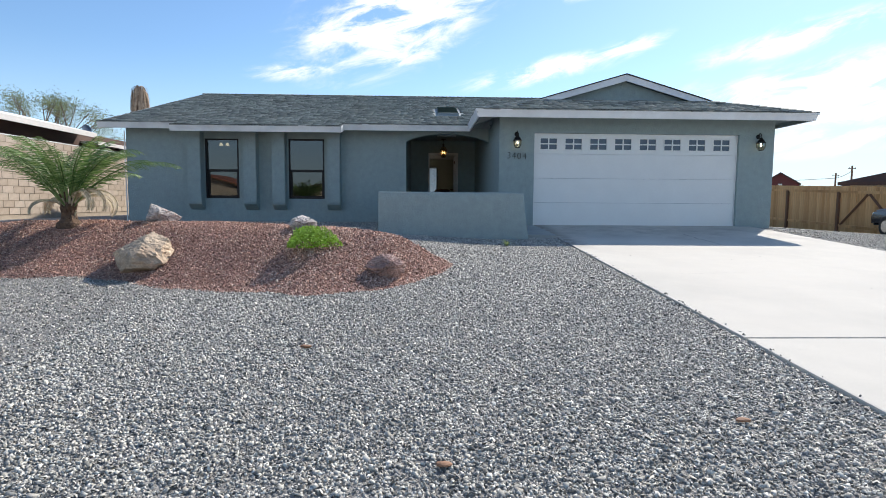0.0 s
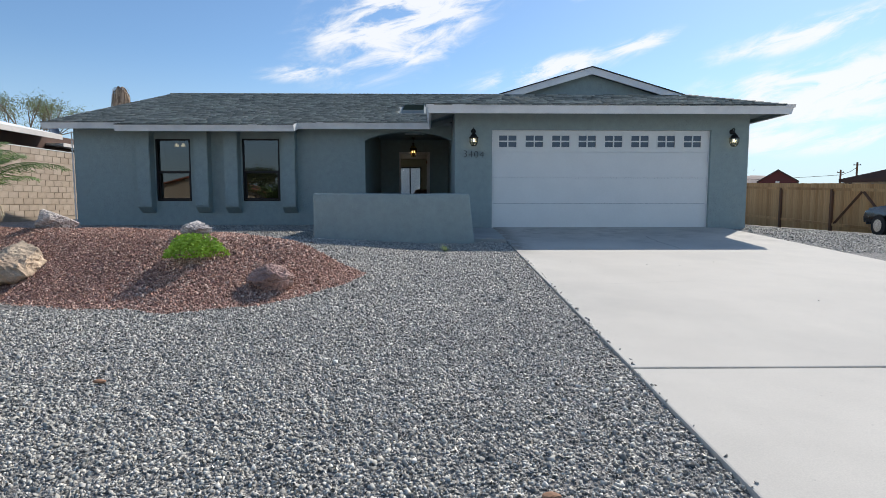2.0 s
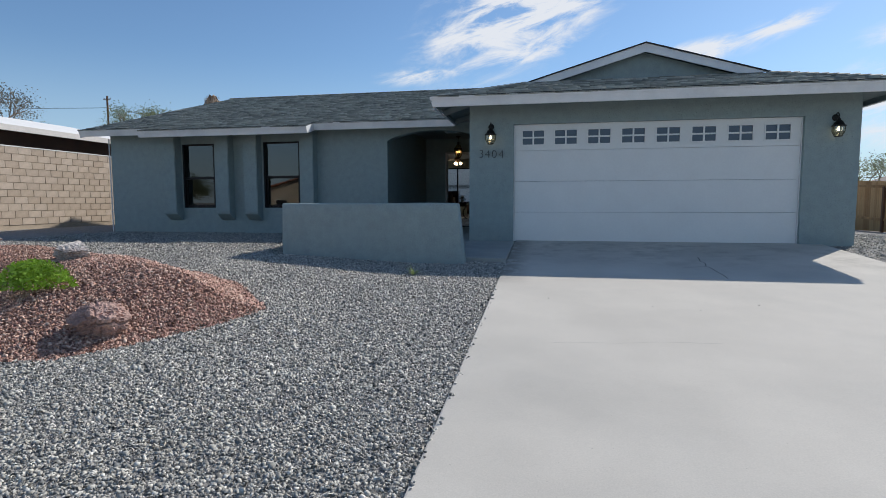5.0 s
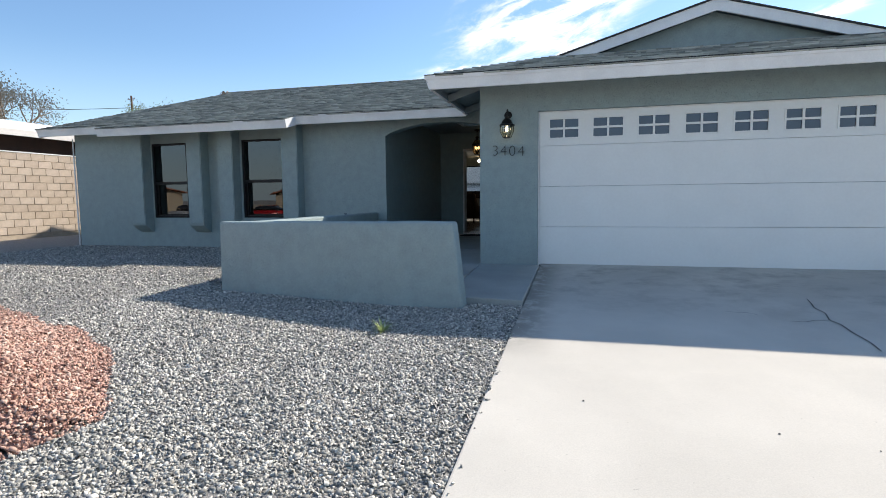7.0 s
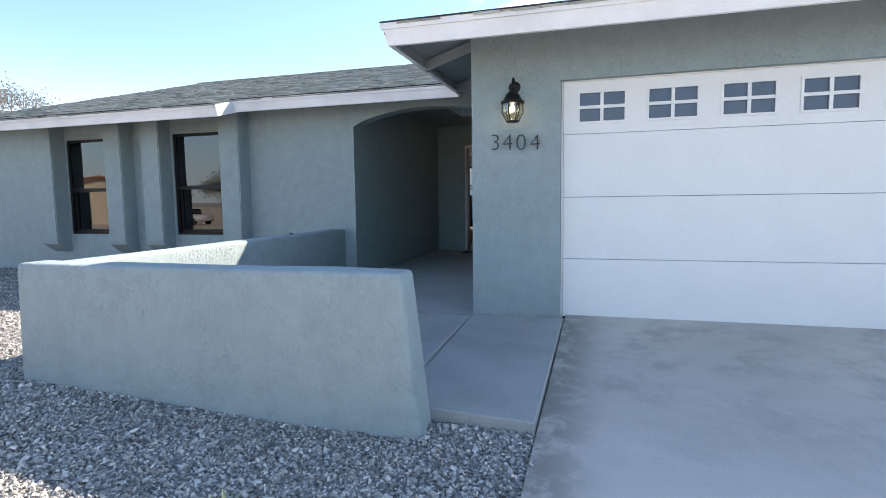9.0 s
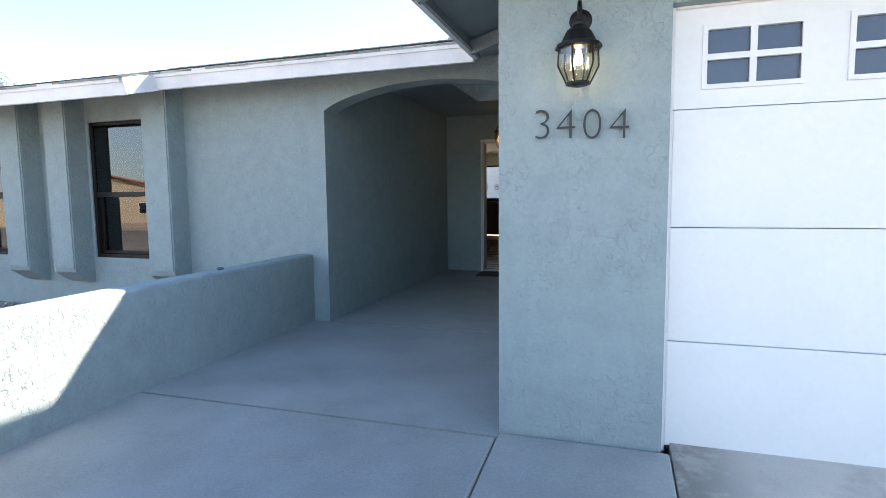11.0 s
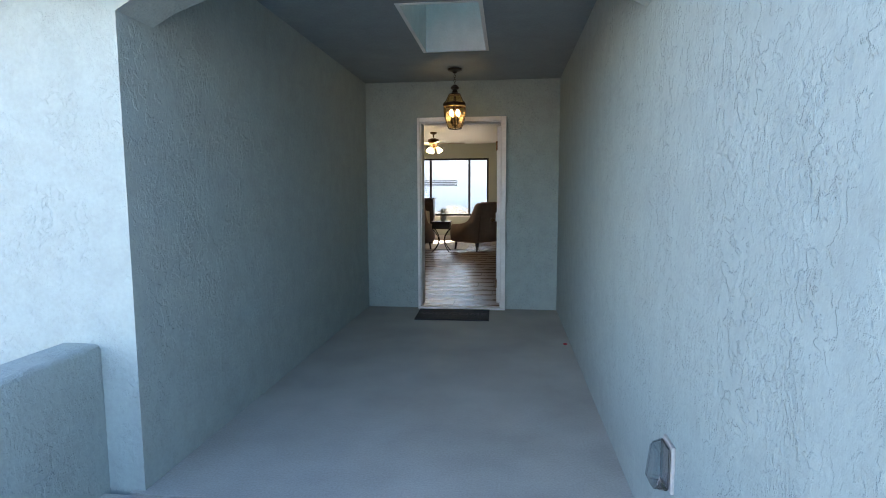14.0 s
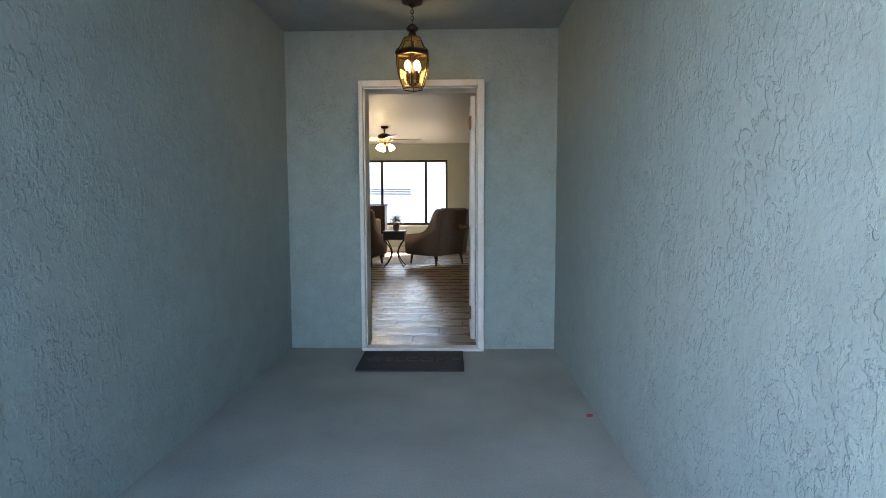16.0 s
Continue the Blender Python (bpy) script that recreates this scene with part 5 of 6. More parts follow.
for i in range(3):
    a = radians(120 * i + 235)
    bm = B()
    spin(bm, [(.02, .0), (.03, -.03), (.055, -.08), (.06, -.12), (.055, -.12), (.025, -.03), (.015, 0)], n=14)
    bmesh.ops.transform(bm, matrix=Matrix.Translation((.09 * math.cos(a), .09 * math.sin(a), 2.40)) @ Matrix.Rotation(a, 4, "Z") @ Matrix.Rotation(radians(-35), 4, "Y"), verts=bm.verts)
    part("lamp_shade", bm, shade_glow, fan, "lit frosted tulip shade")
bulb_light("fan_light", -2.28, 12.5, 2.15, 0.14, (1.0, 0.86, 0.66), 0.1)

bl = thing("ceiling_light", "brass bedroom ceiling light with two lit bulbs", "ceiling lamp", at=(-7.55, 3.4, 0))
bm = B()
spin(bm, [(0, 2.5), (.07, 2.498), (.06, 2.47), (.015, 2.45), (.012, 2.24), (.03, 2.22), (0, 2.2)], n=14)
part("stem", bm, aged_brass, bl)
for s in (-1, 1):
    bm = B()
    spin(bm, [(0, .04), (.025, .03), (.05, -.02), (.055, -.05), (0, -.055)], (.09 * s, 0, 2.17), 12)
    part("bulb", bm, shade_glow, bl, "lit bulb")


def wing_chair(at, turn):
    ob = thing("armchair", "brown upholstered wing armchair on dark wooden legs", "armchair", group="living room armchairs", at=at, turn=turn)
    bm = B()
    box(bm, -.36, .36, -.36, .40, .20, .46, bevel=.04)
    part("seat", bm, upholstery, ob, smooth=True)
    bm = B()
    prism(bm, [(.32, .22), (.47, .22), (.53, .70), (.585, 1.02), (.60, 1.07), (.585, 1.12), (.53, 1.14), (.47, 1.11), (.43, 1.0), (.37, .70)], "x", -.345, .345)
    bmesh.ops.bevel(bm, geom=list(bm.edges), offset=.02, segments=2, affect="EDGES")
    part("backrest", bm, upholstery, ob, smooth=True)
    for s in (-1, 1):
        bm = B()
        prism(bm, [(-.40, .20), (.475, .20), (.535, .70), (.58, 1.0), (.59, 1.10), (.52, 1.125), (.42, 1.08), (.35, .96), (.27, .80), (.16, .69), (.0, .635), (-.20, .62), (-.38, .60), (-.42, .54)], "x", .35 if s > 0 else -.46, .46 if s > 0 else -.35)
        bmesh.ops.bevel(bm, geom=list(bm.edges), offset=.03, segments=3, affect="EDGES")
        part("arm", bm, upholstery, ob, smooth=True)
    bm = B()
    box(bm, -.33, .33, -.38, .3, .46, .56, bevel=.045)
    part("seat_cushion", bm, upholstery, ob, smooth=True)
    for x, y in ((-.38, -.30), (.38, -.30), (-.38, .42), (.38, .42)):
        bm = B()
        tube(bm, (x, y, 0), (x * .95, y * .93, .21), .018, .032, 8)
        part("leg", bm, dark_wood, ob)
    return ob


ch1 = wing_chair((-1.32, 12.75, FZ), 228)
ch2 = copy_thing(ch1, pose(-2.80, 12.42, FZ, 0, 0, 172))
bm = B()
box(bm, -.2, .2, -.06, .06, 0, .36, bevel=.05)
for v in bm.verts:
    v.co.y += .12 * v.co.z
thing("pillow", "cream cushion leaning in the armchair", "pillow", at=(-2.58, 12.62, FZ + .56), bm=bm, mat=pillow_cloth, smooth=True, turn=25)
tb = thing("side_table", "dark wooden side table on curved iron legs", "side table", at=(-2.08, 12.35, FZ))
part("tabletop", boxed(-.22, .22, -.22, .22, .66, .69, bevel=.01), dark_wood, tb)
part("apron", boxed(-.20, .20, -.20, .20, .52, .66, bevel=.008), dark_wood, tb)
for sx in (-1, 1):
    for sy in (-1, 1):
        bm = B()
        prev = None
        for k in range(7):
            u = k / 6
            r = .19 - .13 * math.sin(u * math.pi)
            p = Vector((sx * r, sy * r, .52 * (1 - u)))
            if prev:
                tube(bm, prev, p, .011, n=6)
            prev = p
        part("leg", bm, black_iron, tb)
pot = thing("potted_plant", "small dusky plant in a pale pot on the side table", "plant", at=(-2.05, 12.35, FZ + .69))
bm = B()
spin(bm, [(0, 0), (.05, 0), (.062, .05), (.07, .13), (.06, .13), (0, .12)], n=14)
part("pot", bm, pot_white, pot)
rp = random.Random(3)
bm = B()
for i in range(150):
    a, e2, r = rp.uniform(0, 6.28), rp.uniform(-.2, 1.5), rp.uniform(.05, .16)
    c = Vector((r * math.cos(a) * math.cos(e2), r * math.sin(a) * math.cos(e2), .15 + r * math.sin(e2)))
    d = Vector((rp.gauss(0, 1), rp.gauss(0, 1), rp.gauss(0, 1))).normalized() * .022
    e3 = d.orthogonal().normalized() * .012
    bm.faces.new([bm.verts.new(c + q) for q in (d, e3, -d, -e3)])
part("leaves", bm, plant_purple, pot)
tv = thing("cabinet", "dark wooden cabinet against the window", "cabinet", at=(-3.05, 14.2, FZ))
part("body", boxed(-.75, .55, -.22, .22, .12, 1.18, bevel=.012), dark_wood, tv)
part("top", boxed(-.78, .58, -.25, .25, 1.182, 1.21, bevel=.006), dark_wood, tv)
for x in (-.7, .5):
    part("leg", boxed(x - .03, x + .03, -.18, .18, 0, .12), dark_wood, tv)
for x in (-.43, .23):
    dr = part("door", boxed(x - .28, x + .28, -.235, -.222, .18, 1.1, bevel=.004), dark_wood, tv)
    bm = B()
    ball(bm, (x + .22, -.25, .65), .015, n=1)
    part("knob", bm, aged_brass, dr)
thing("rug", "pale woven area rug under the armchairs", "rug", bm=boxed(-4.2, -1.55, 12.6, 15.1, FZ + .001, FZ + .012, bevel=.004), mat=rug_cloth)

# ---- back yard seen through the room ----
structure("ground_back", "bright bare sand of the back yard", "ground", boxed(-60, 40, 17, 130, -0.25, -0.02), sand)
louvre_grey = material("louvre_grey", (0.2, 0.2, 0.195), 0.8)
bh = thing("house", "white neighbouring house with a long slatted window band", "house", at=(-7.5, 33, 0))
part("wall", wall_with_holes(-12, 16, -0.1, 4.4, [(-7.0, -0.2, 1.75, 2.1), (0.25, 3.9, 1.75, 2.1), (7.6, 9.0, 1.8, 2.3)], "y", 0, .3), plaster_white, bh)
part("roof", boxed(-12.4, 16.4, -.6, 9, 4.4, 4.75, bevel=.03), plaster_white, bh)
for x0, x1 in ((-7.0, -0.2), (0.25, 3.9)):
    part("louvre_back", boxed(x0, x1, .13, .16, 1.75, 2.1), louvre_grey, bh)
    for k in range(3):
        part("slat", boxed(x0, x1, .05, .12, 1.80 + .1 * k, 1.835 + .1 * k), plaster_white, bh)
part("window", boxed(7.6, 9.0, .12, .16, 1.8, 2.3), louvre_grey, bh)
rp = random.Random(9)


def twig_bush(name, label, at, r, n, mat, leaf=.035):
    bm = B()
    for i in range(n):
        a, e2, q = rp.uniform(0, 6.28), math.asin(rp.uniform(0, 1)), r * rp.uniform(.3, 1) ** .6
        c = Vector((q * math.cos(a) * math.cos(e2) * 1.2, q * math.sin(a) * math.cos(e2) * 1.2, q * math.sin(e2) * .8))
        d = Vector((rp.gauss(0, 1), rp.gauss(0, 1), rp.gauss(0, 1))).normalized() * leaf
        e3 = d.orthogonal().normalized() * leaf * .4
        bm.faces.new([bm.verts.new(c + w) for w in (d, e3, -d, -e3)])
    ob = thing(name, label, "bush", at=at)
    part("leaves", bm, mat, ob)
    bm = B()
    for i in range(7):
        a = i * .9
        tube(bm, (0, 0, -.05), (.5 * r * math.cos(a), .5 * r * math.sin(a), .5 * r), .012, .004, 5)
    part("stems", bm, bark, ob)
    return ob


for x, y, r in ((-4.6, 25, .9), (-3.2, 27, 1.0), (-2.2, 24, .6), (-6.5, 27, 1.1)):
    twig_bush("dry_bush", "pale dry desert bush in the back yard", (x, y, -.05), r, 500, frond_dead, .07)
co, fa = sheet(np.linspace(-400, 500, 60), np.linspace(500, 900, 14), lambda x, y: 34 * np.exp(-((y - 700) / 120) ** 2) * (0.6 + 0.4 * np.sin(x / 57.0) + 0.25 * np.sin(x / 21.0 + 1)) - 3)
tagged(new("backdrop", mesh_from("backdrop", co, fa, hill_rock, True)), "distant bare desert hills", "hills", kind="structure")

# ---- the planted bed ----
def bed_height(x, y):
    return float(ground_z(x, y) + max(0.0, float(mound_z(x, y)[0])))


def boulder(label, x, y, sx, sy, sz, seed, mat, sink=0.25, turn=0, cuts=13, crag=1.0):
    """A broken block: planes cut round a core, edges chipped, clefts and pits worn in."""
    bm = B()
    bmesh.ops.create_icosphere(bm, subdivisions=5, radius=1.0)
    rb = random.Random(seed)
    planes = []
    for i in range(cuts):
        zz = 1 - 2 * (i + .5) / cuts
        a = i * 2.399 + rb.uniform(-.5, .5)
        r = math.sqrt(1 - zz * zz)
        nrm = (Vector((r * math.cos(a), r * math.sin(a), zz)) + Vector((rb.gauss(0, .22), rb.gauss(0, .22), rb.gauss(0, .22)))).normalized()
        planes.append((nrm, rb.uniform(.66, 1.0)))
    for v in bm.verts:
        u = v.co.normalized()
        rad = min([d / u.dot(nrm) for nrm, d in planes if u.dot(nrm) > .05] + [1.35])
        p = u * rad * 1.6 + Vector((seed * 3.1, 0, 0))
        cleft = max(0.0, .10 - abs(noise.noise(p * 1.5))) * 1.1 + max(0.0, .07 - abs(noise.noise(p * 3.3 + Vector((7, 0, 0))))) * .8
        rad *= 1 + .07 * noise.noise(p) + .05 * noise.noise(p * 3) + crag * (.035 * noise.noise(p * 7) + .018 * noise.noise(p * 16) - cleft)
        q = u * rad
        v.co = Vector((q.x * sx, q.y * sy, q.z * sz))
    return thing("boulder", label, "rock", group="garden boulders", at=(x, y, bed_height(x, y) + sz * (1 - sink) - sz * .28), bm=bm, mat=mat, turn=turn)


boulder("large tan boulder with flat broken faces in the red rock", -5.13, -6.10, .36, .26, .25, 21, rock_tan, .36, 10, 12, .45)
boulder("grey-tan boulder at the back of the red rock bed", -5.55, -4.70, .215, .165, .155, 31, rock_grey, .2, 40, 10)
boulder("weathered pink boulder at the edge of the red rock", -2.17, -6.45, .205, .17, .165, 8, rock_pink, .3, -15, 14, 1.7)
boulder("pale grey boulder behind the green bush", -3.33, -5.50, .20, .15, .105, 14, rock_grey, .3, 20, 14, 1.5)

rp = random.Random(21)
bx, by = -3.08, -6.15
bush = thing("bush", "bright green leafy ground bush in the red rock", "bush", at=(bx, by, bed_height(bx, by)))
bm = B()
for i in range(2600):
    a, q = rp.uniform(0, 6.28), rp.random() ** .55
    lob = 1 + .22 * math.sin(3 * a + 1) + .13 * math.sin(5 * a)
    rr_, h = .29 * lob * q, .22 * (1 - q ** 3.6) * rp.uniform(.35, 1.12) + .01
    c = Vector((rr_ * math.cos(a), rr_ * math.sin(a) * .75, h))
    d = Vector((rp.gauss(0, 1), rp.gauss(0, 1), rp.gauss(0.3, .7))).normalized() * rp.uniform(.012, .026)
    e3 = d.orthogonal().normalized() * d.length * .5
    bm.faces.new([bm.verts.new(c + w) for w in (d, e3, -d, -e3)])
part("leaves", bm, leaf_green, bush)
bm = B()
for i in range(16):
    a = rp.uniform(0, 6.28)
    tube(bm, (0, 0, -.02), (.25 * math.cos(a), .19 * math.sin(a), .09), .006, .002, 5)
part("stems", bm, leaf_green, bush)
weed = thing("weed", "small spiky green weed in the gravel", "plant", at=(-0.28, -3.30, float(ground_z(-.28, -3.30))))
bm = B()
for i in range(46):
    a, e2, ln = rp.uniform(0, 6.28), rp.uniform(.12, 1.15), rp.uniform(.09, .19)
    d = Vector((math.cos(a) * math.cos(e2), math.sin(a) * math.cos(e2), math.sin(e2)))
    s = Vector((-math.sin(a), math.cos(a), 0)) * .006
    m_ = d * ln * .5 + Vector((0, 0, .01))
    bm.faces.new([bm.verts.new(w) for w in (s * .5, m_ + s, d * ln, m_ - s, -s * .5)])
part("leaves", bm, weed_green, weed)
for x, y in ((-2.6, -8.65), (0.02, -9.95), (-1.6, -10.3)):
    bm = B()
    ball(bm, (0, 0, 0), .042, (1, .6, .28), 2)
    for v in bm.verts:
        v.co *= 1 + .3 * noise.noise(v.co * 30 + Vector((x, y, 0)))
    thing("stone", "flat rust-brown stone lying in the gravel", "stone", group="brown stones in gravel", at=(x, y, float(ground_z(x, y)) + .022), bm=bm, mat=leaf_brown)

rp = random.Random(17)
for i in range(7):
    x, y = rp.uniform(1.2, 5.6), rp.uniform(-8.2, -3.6)
    bm = B()
    ball(bm, (0, 0, 0), rp.uniform(.004, .008), (1, .8, .6), 1)
    thing("pebble", "small dark pebble strayed onto the driveway", "pebble", group="driveway pebbles", at=(x, y, .064 * y + .004), bm=bm, mat=joint_dark)

# the young date palm
rp = random.Random(5)


def frond(base, heading, lift, length, droop, leaf, rnd, fold=.5):
    """The stalk and the leaflets of one feather frond, as two bmeshes."""
    st, lf = B(), B()
    p, prev = Vector(base), None
    n = 22
    ang = lift
    step = length / n
    hd = Vector((math.cos(heading), math.sin(heading), 0))
    side = Vector((-math.sin(heading), math.cos(heading), 0))
    for k in range(n + 1):
        u = k / n
        d = hd * math.cos(ang) + Vector((0, 0, 1)) * math.sin(ang)
        up = d.cross(side) * -1
        if prev is not None:
            tube(st, prev, p, .011 * (1 - .8 * u) + .002, .011 * (1 - .8 * (u + 1 / n)) + .002, 5)
        if u > .16:
            ll = leaf * (1 - abs(u - .5) * 1.1) * rnd.uniform(.85, 1.1)
            for s in (-1, 1):
                for j in range(3):
                    b0 = p + d * (step * .33 * j)
                    tip = b0 + (side * s * .75 + d * .65 + up * rnd.uniform(.1, .1 + fold)).normalized() * ll - Vector((0, 0, .10 * ll))
                    w = d * .0062
                    mid = b0.lerp(tip, .45) + up * .01
                    lf.faces.new([lf.verts.new(q) for q in (b0 - w * .4, mid - w, tip, mid + w, b0 + w * .4)])
        prev = p.copy()
        p = p + d * step
        ang -= droop / n * (0.5 + u)
    return st, lf


px, py = -6.60, -5.1
pz = bed_height(px, py)
palm = thing("palm", "young date palm with arching green fronds and dry lower ones", "palm tree", at=(px, py, pz))
bm = B()
spin(bm, [(0, -.05), (.15, -.05), (.14, .03), (.10, .08), (.08, .18), (.075, .27), (.06, .36), (0, .4)], n=18)
for v in bm.verts:
    v.co.x += .03 * noise.noise(v.co * 26)
    v.co.y += .03 * noise.noise(v.co * 26 + Vector((5, 0, 0)))
trunk = part("trunk", bm, palm_bark, palm)
for i in range(26):
    hdg, z = i * 2.399, .1 + .011 * i
    bm = B()
    tube(bm, (.065 * math.cos(hdg), .065 * math.sin(hdg), z), (.10 * math.cos(hdg), .10 * math.sin(hdg), z + .1), .022, .012, 6)
    part("frond_base", bm, palm_bark if i % 3 else frond_dead, trunk)
for i in range(30):
    q = i / 30
    hdg = i * 2.399 + rp.uniform(-.2, .2)
    st, lf = frond((.06 * math.cos(hdg), .06 * math.sin(hdg), .24 + .16 * q), hdg, .88 + .62 * q, (.85 + rp.uniform(0, .45)) * (1.35 - .6 * q), 1.24 - .16 * q, .22, rp)
    fr = part("frond", st, frond_green, palm)
    part("foliage", lf, frond_green, fr)
for hdg, lift, ln, droop in ((-.2, 1.15, .80, 3.3), (.1, 1.05, .9, 3.5), (-.5, 1.2, .72, 3.4), (.35, .95, .7, 3.2), (2.7, .8, .55, 2.6), (4.0, .7, .5, 2.4)):
    st, lf = frond((.07 * math.cos(hdg), .07 * math.sin(hdg), .26), hdg, lift, ln, droop, .15, rp, .1)
    fr = part("frond", st, frond_dead, palm, "dry straw-coloured frond")
    part("foliage", lf, frond_dead, fr)

# ---- the neighbour beyond the side yard ----
NX, NZ = -13.3, 2.3
nb = thing("house", "neighbouring house of tan slump block under a white flat roof", "house")
part("wall", boxed(NX - .25, NX - .012, -0.5, 16, -0.3, NZ), mortar, nb)
part("upper_wall", boxed(NX - 1.4, NX - 1.2, -0.4, 16, -.3, 3.02), brown_wood, nb, "dark brown boarded strip")
bm = B()
prism(bm, [(-13.9, 2.90), (-13.9, 3.00), (-16.6, 3.62), (-23, 3.2), (-23, 3.1), (-16.6, 3.5)], "y", -0.8, 8.0)
part("roof", bm, roof_white, nb)
part("fascia", boxed(-13.9, -13.865, -0.82, 8.02, 2.82, 2.99), fascia_cream, nb)
bm = B()
prism(bm, [(-13.9, 2.62), (-13.9, 2.7), (-23, 2.96), (-23, 2.86)], "y", 8.05, 18)
part("porch_roof", bm, roof_white, nb)
part("fascia", boxed(-13.9, -13.865, 8.05, 18, 2.58, 2.71), fascia_cream, nb)
part("drip_edge", boxed(NX - .25, NX + .015, -0.5, 16, NZ, NZ + .03), roof_white, nb)
dish = thing("satellite_dish", "grey satellite dish on a mast above the roof", "dish", at=(-15.0, 9.3, 2.6))
bm = B()
tube(bm, (0, 0, 0), (0, 0, .6), .03)
part("mast", bm, pane_grey, dish)
bm = B()
spin(bm, [(0, 0), (.08, .01), (.15, .03), (.18, .05), (.17, .055), (.08, .02), (0, .012)], n=16)
bmesh.ops.transform(bm, matrix=pose(0, -.05, .68, 70, 0, 60), verts=bm.verts)
part("reflector", bm, pane_grey, dish)

# ---- trees, poles and wires in the distance ----
def far_tree(label, x, y, h, spread, n, mat, seed, z0=-.3, wide=.55, leaf=.16):
    rt = random.Random(seed)
    ob = thing("tree", label, "tree", at=(x, y, z0))
    tr, lv = B(), B()
    tips = []

    def grow(p, d, ln, r, depth):
        q = p + d * ln
        tube(tr, p, q, r, r * .7, 6)
        if depth == 0:
            tips.append(q)
            return
        for _ in range(3):
            dd = (d + Vector((rt.gauss(0, wide), rt.gauss(0, wide), rt.gauss(.05, .3)))).normalized()
            grow(q, dd, ln * rt.uniform(.6, .85), r * .6, depth - 1)
    grow(Vector((0, 0, 0)), Vector((rt.gauss(0, .1), rt.gauss(0, .1), 1)).normalized(), h * .33, h * .022, 4)
    for tip in tips:
        for _ in range(n):
            c = tip + Vector((rt.gauss(0, spread), rt.gauss(0, spread), rt.gauss(0, spread * .7)))
            d = Vector((rt.gauss(0, 1), rt.gauss(0, 1), rt.gauss(0, 1))).normalized() * leaf * rt.uniform(.5, 1)
            e3 = d.orthogonal().normalized() * d.length * .45
            lv.faces.new([lv.verts.new(c + w) for w in (d, e3, -d, -e3)])
    part("trunk", tr, bark, ob)
    part("crown", lv, mat, ob)
    return ob


far_tree("thin pale green desert tree behind the neighbour", -28, 24, 7.6, .36, 90, tree_leaf, 2, wide=.36, leaf=.07)
far_tree("sparse grey-leaved tree behind the neighbour's roof", -39.3, 24.2, 10.2, .5, 60, tree_leaf_dull, 6, leaf=.10)
far_tree("yellow-green desert tree behind the house", -30.5, 19.5, 5.8, .4, 90, tree_leaf_yellow, 12, wide=.4, leaf=.075)
far_tree("yellow-green desert tree behind the house", -34, 30, 6.2, .4, 90, tree_leaf_yellow, 15, wide=.4, leaf=.075)
far_tree("green tree beyond the red house", 34, 52, 6.2, .6, 20, tree_leaf, 19)
dp = thing("dead_palm", "headless palm with a skirt of dead brown fronds", "palm tree", at=(-17.85, 19.0, -.3))
bm = B()
tube(bm, (0, 0, 0), (0, 0, 6.6), .22, .18, 10)
part("trunk", bm, palm_bark, dp)
bm = B()
for i in range(260):
    a, u = rp.uniform(0, 6.28), rp.random() ** .7
    o, s_ = Vector((math.cos(a), math.sin(a), 0)), Vector((-math.sin(a), math.cos(a), 0)) * rp.uniform(.02, .045)
    prev = o * (.08 + .1 * u) + Vector((0, 0, 7.25 - .9 * u))
    for k in range(4):
        nxt = prev + o * (.16, .12, .03, -.03)[k] * rp.uniform(.7, 1.2) + Vector((0, 0, (.05, -.16, -.30, -.34)[k] * rp.uniform(.8, 1.2)))
        bm.faces.new([bm.verts.new(w) for w in (prev - s_, prev + s_, nxt + s_ * .8, nxt - s_ * .8)])
        prev = nxt
part("skirt", bm, material("dead_frond", (0.22, 0.14, 0.09), .9, island=True, ramp=((.17, .11, .07), (.50, .37, .26), (.30, .20, .13))), dp)


def utility_pole(x, y, h):
    ob = thing("utility_pole", "weathered wooden utility pole with a crossarm", "utility pole", group="utility poles", at=(x, y, -.5))
    bm = B()
    tube(bm, (0, 0, 0), (0, 0, h), .11, .08, 10)
    part("pole", bm, wood_dark, ob)
    part("crossarm", boxed(-.36, .36, -.03, .03, h - .30, h - .24), wood_dark, ob)
    for xx in (-.3, 0, .3):
        bm = B()
        tube(bm, (xx, 0, h - .24), (xx, 0, h - .16), .025, .03, 8)
        part("insulator", bm, pane_grey, ob)
    return ob


P1 = utility_pole(-36, 31.3, 10.4)
P2 = copy_thing(P1, pose(39.7, 41.4, -6.6))
P3 = copy_thing(P1, pose(39.6, 39.2, -6.0))


def wire(a, b, sag):
    bm = B()
    prev = None
    for k in range(17):
        u = k / 16
        p = Vector(a).lerp(Vector(b), u) - Vector((0, 0, 4 * sag * u * (1 - u)))
        if prev:
            tube(bm, prev, p, .022, n=5)
        prev = p
    thing("wire", "black overhead power line between poles", "wire", group="power lines", bm=bm, mat=rubber)


wire((-36, 31.3, 8.9), (-12, 60, 8.4), .8)
wire((-70, 10, 9), (-36, 31.3, 8.9), .8)
wire((39.7, 41.4, 3.3), (12, 50, 3.0), .4)
wire((39.7, 41.4, 3.3), (39.6, 39.2, 3.9), .1)

# ---- the fence, and what stands beyond it ----
FX = 14.7
fence = thing("fence", "tall cedar board fence with dark posts along the side yard", "fence")
fy = np.arange(5.0, 22.0, 0.15)


def fence_top(y):
    return 1.27 + 0.04 * (y - 8)


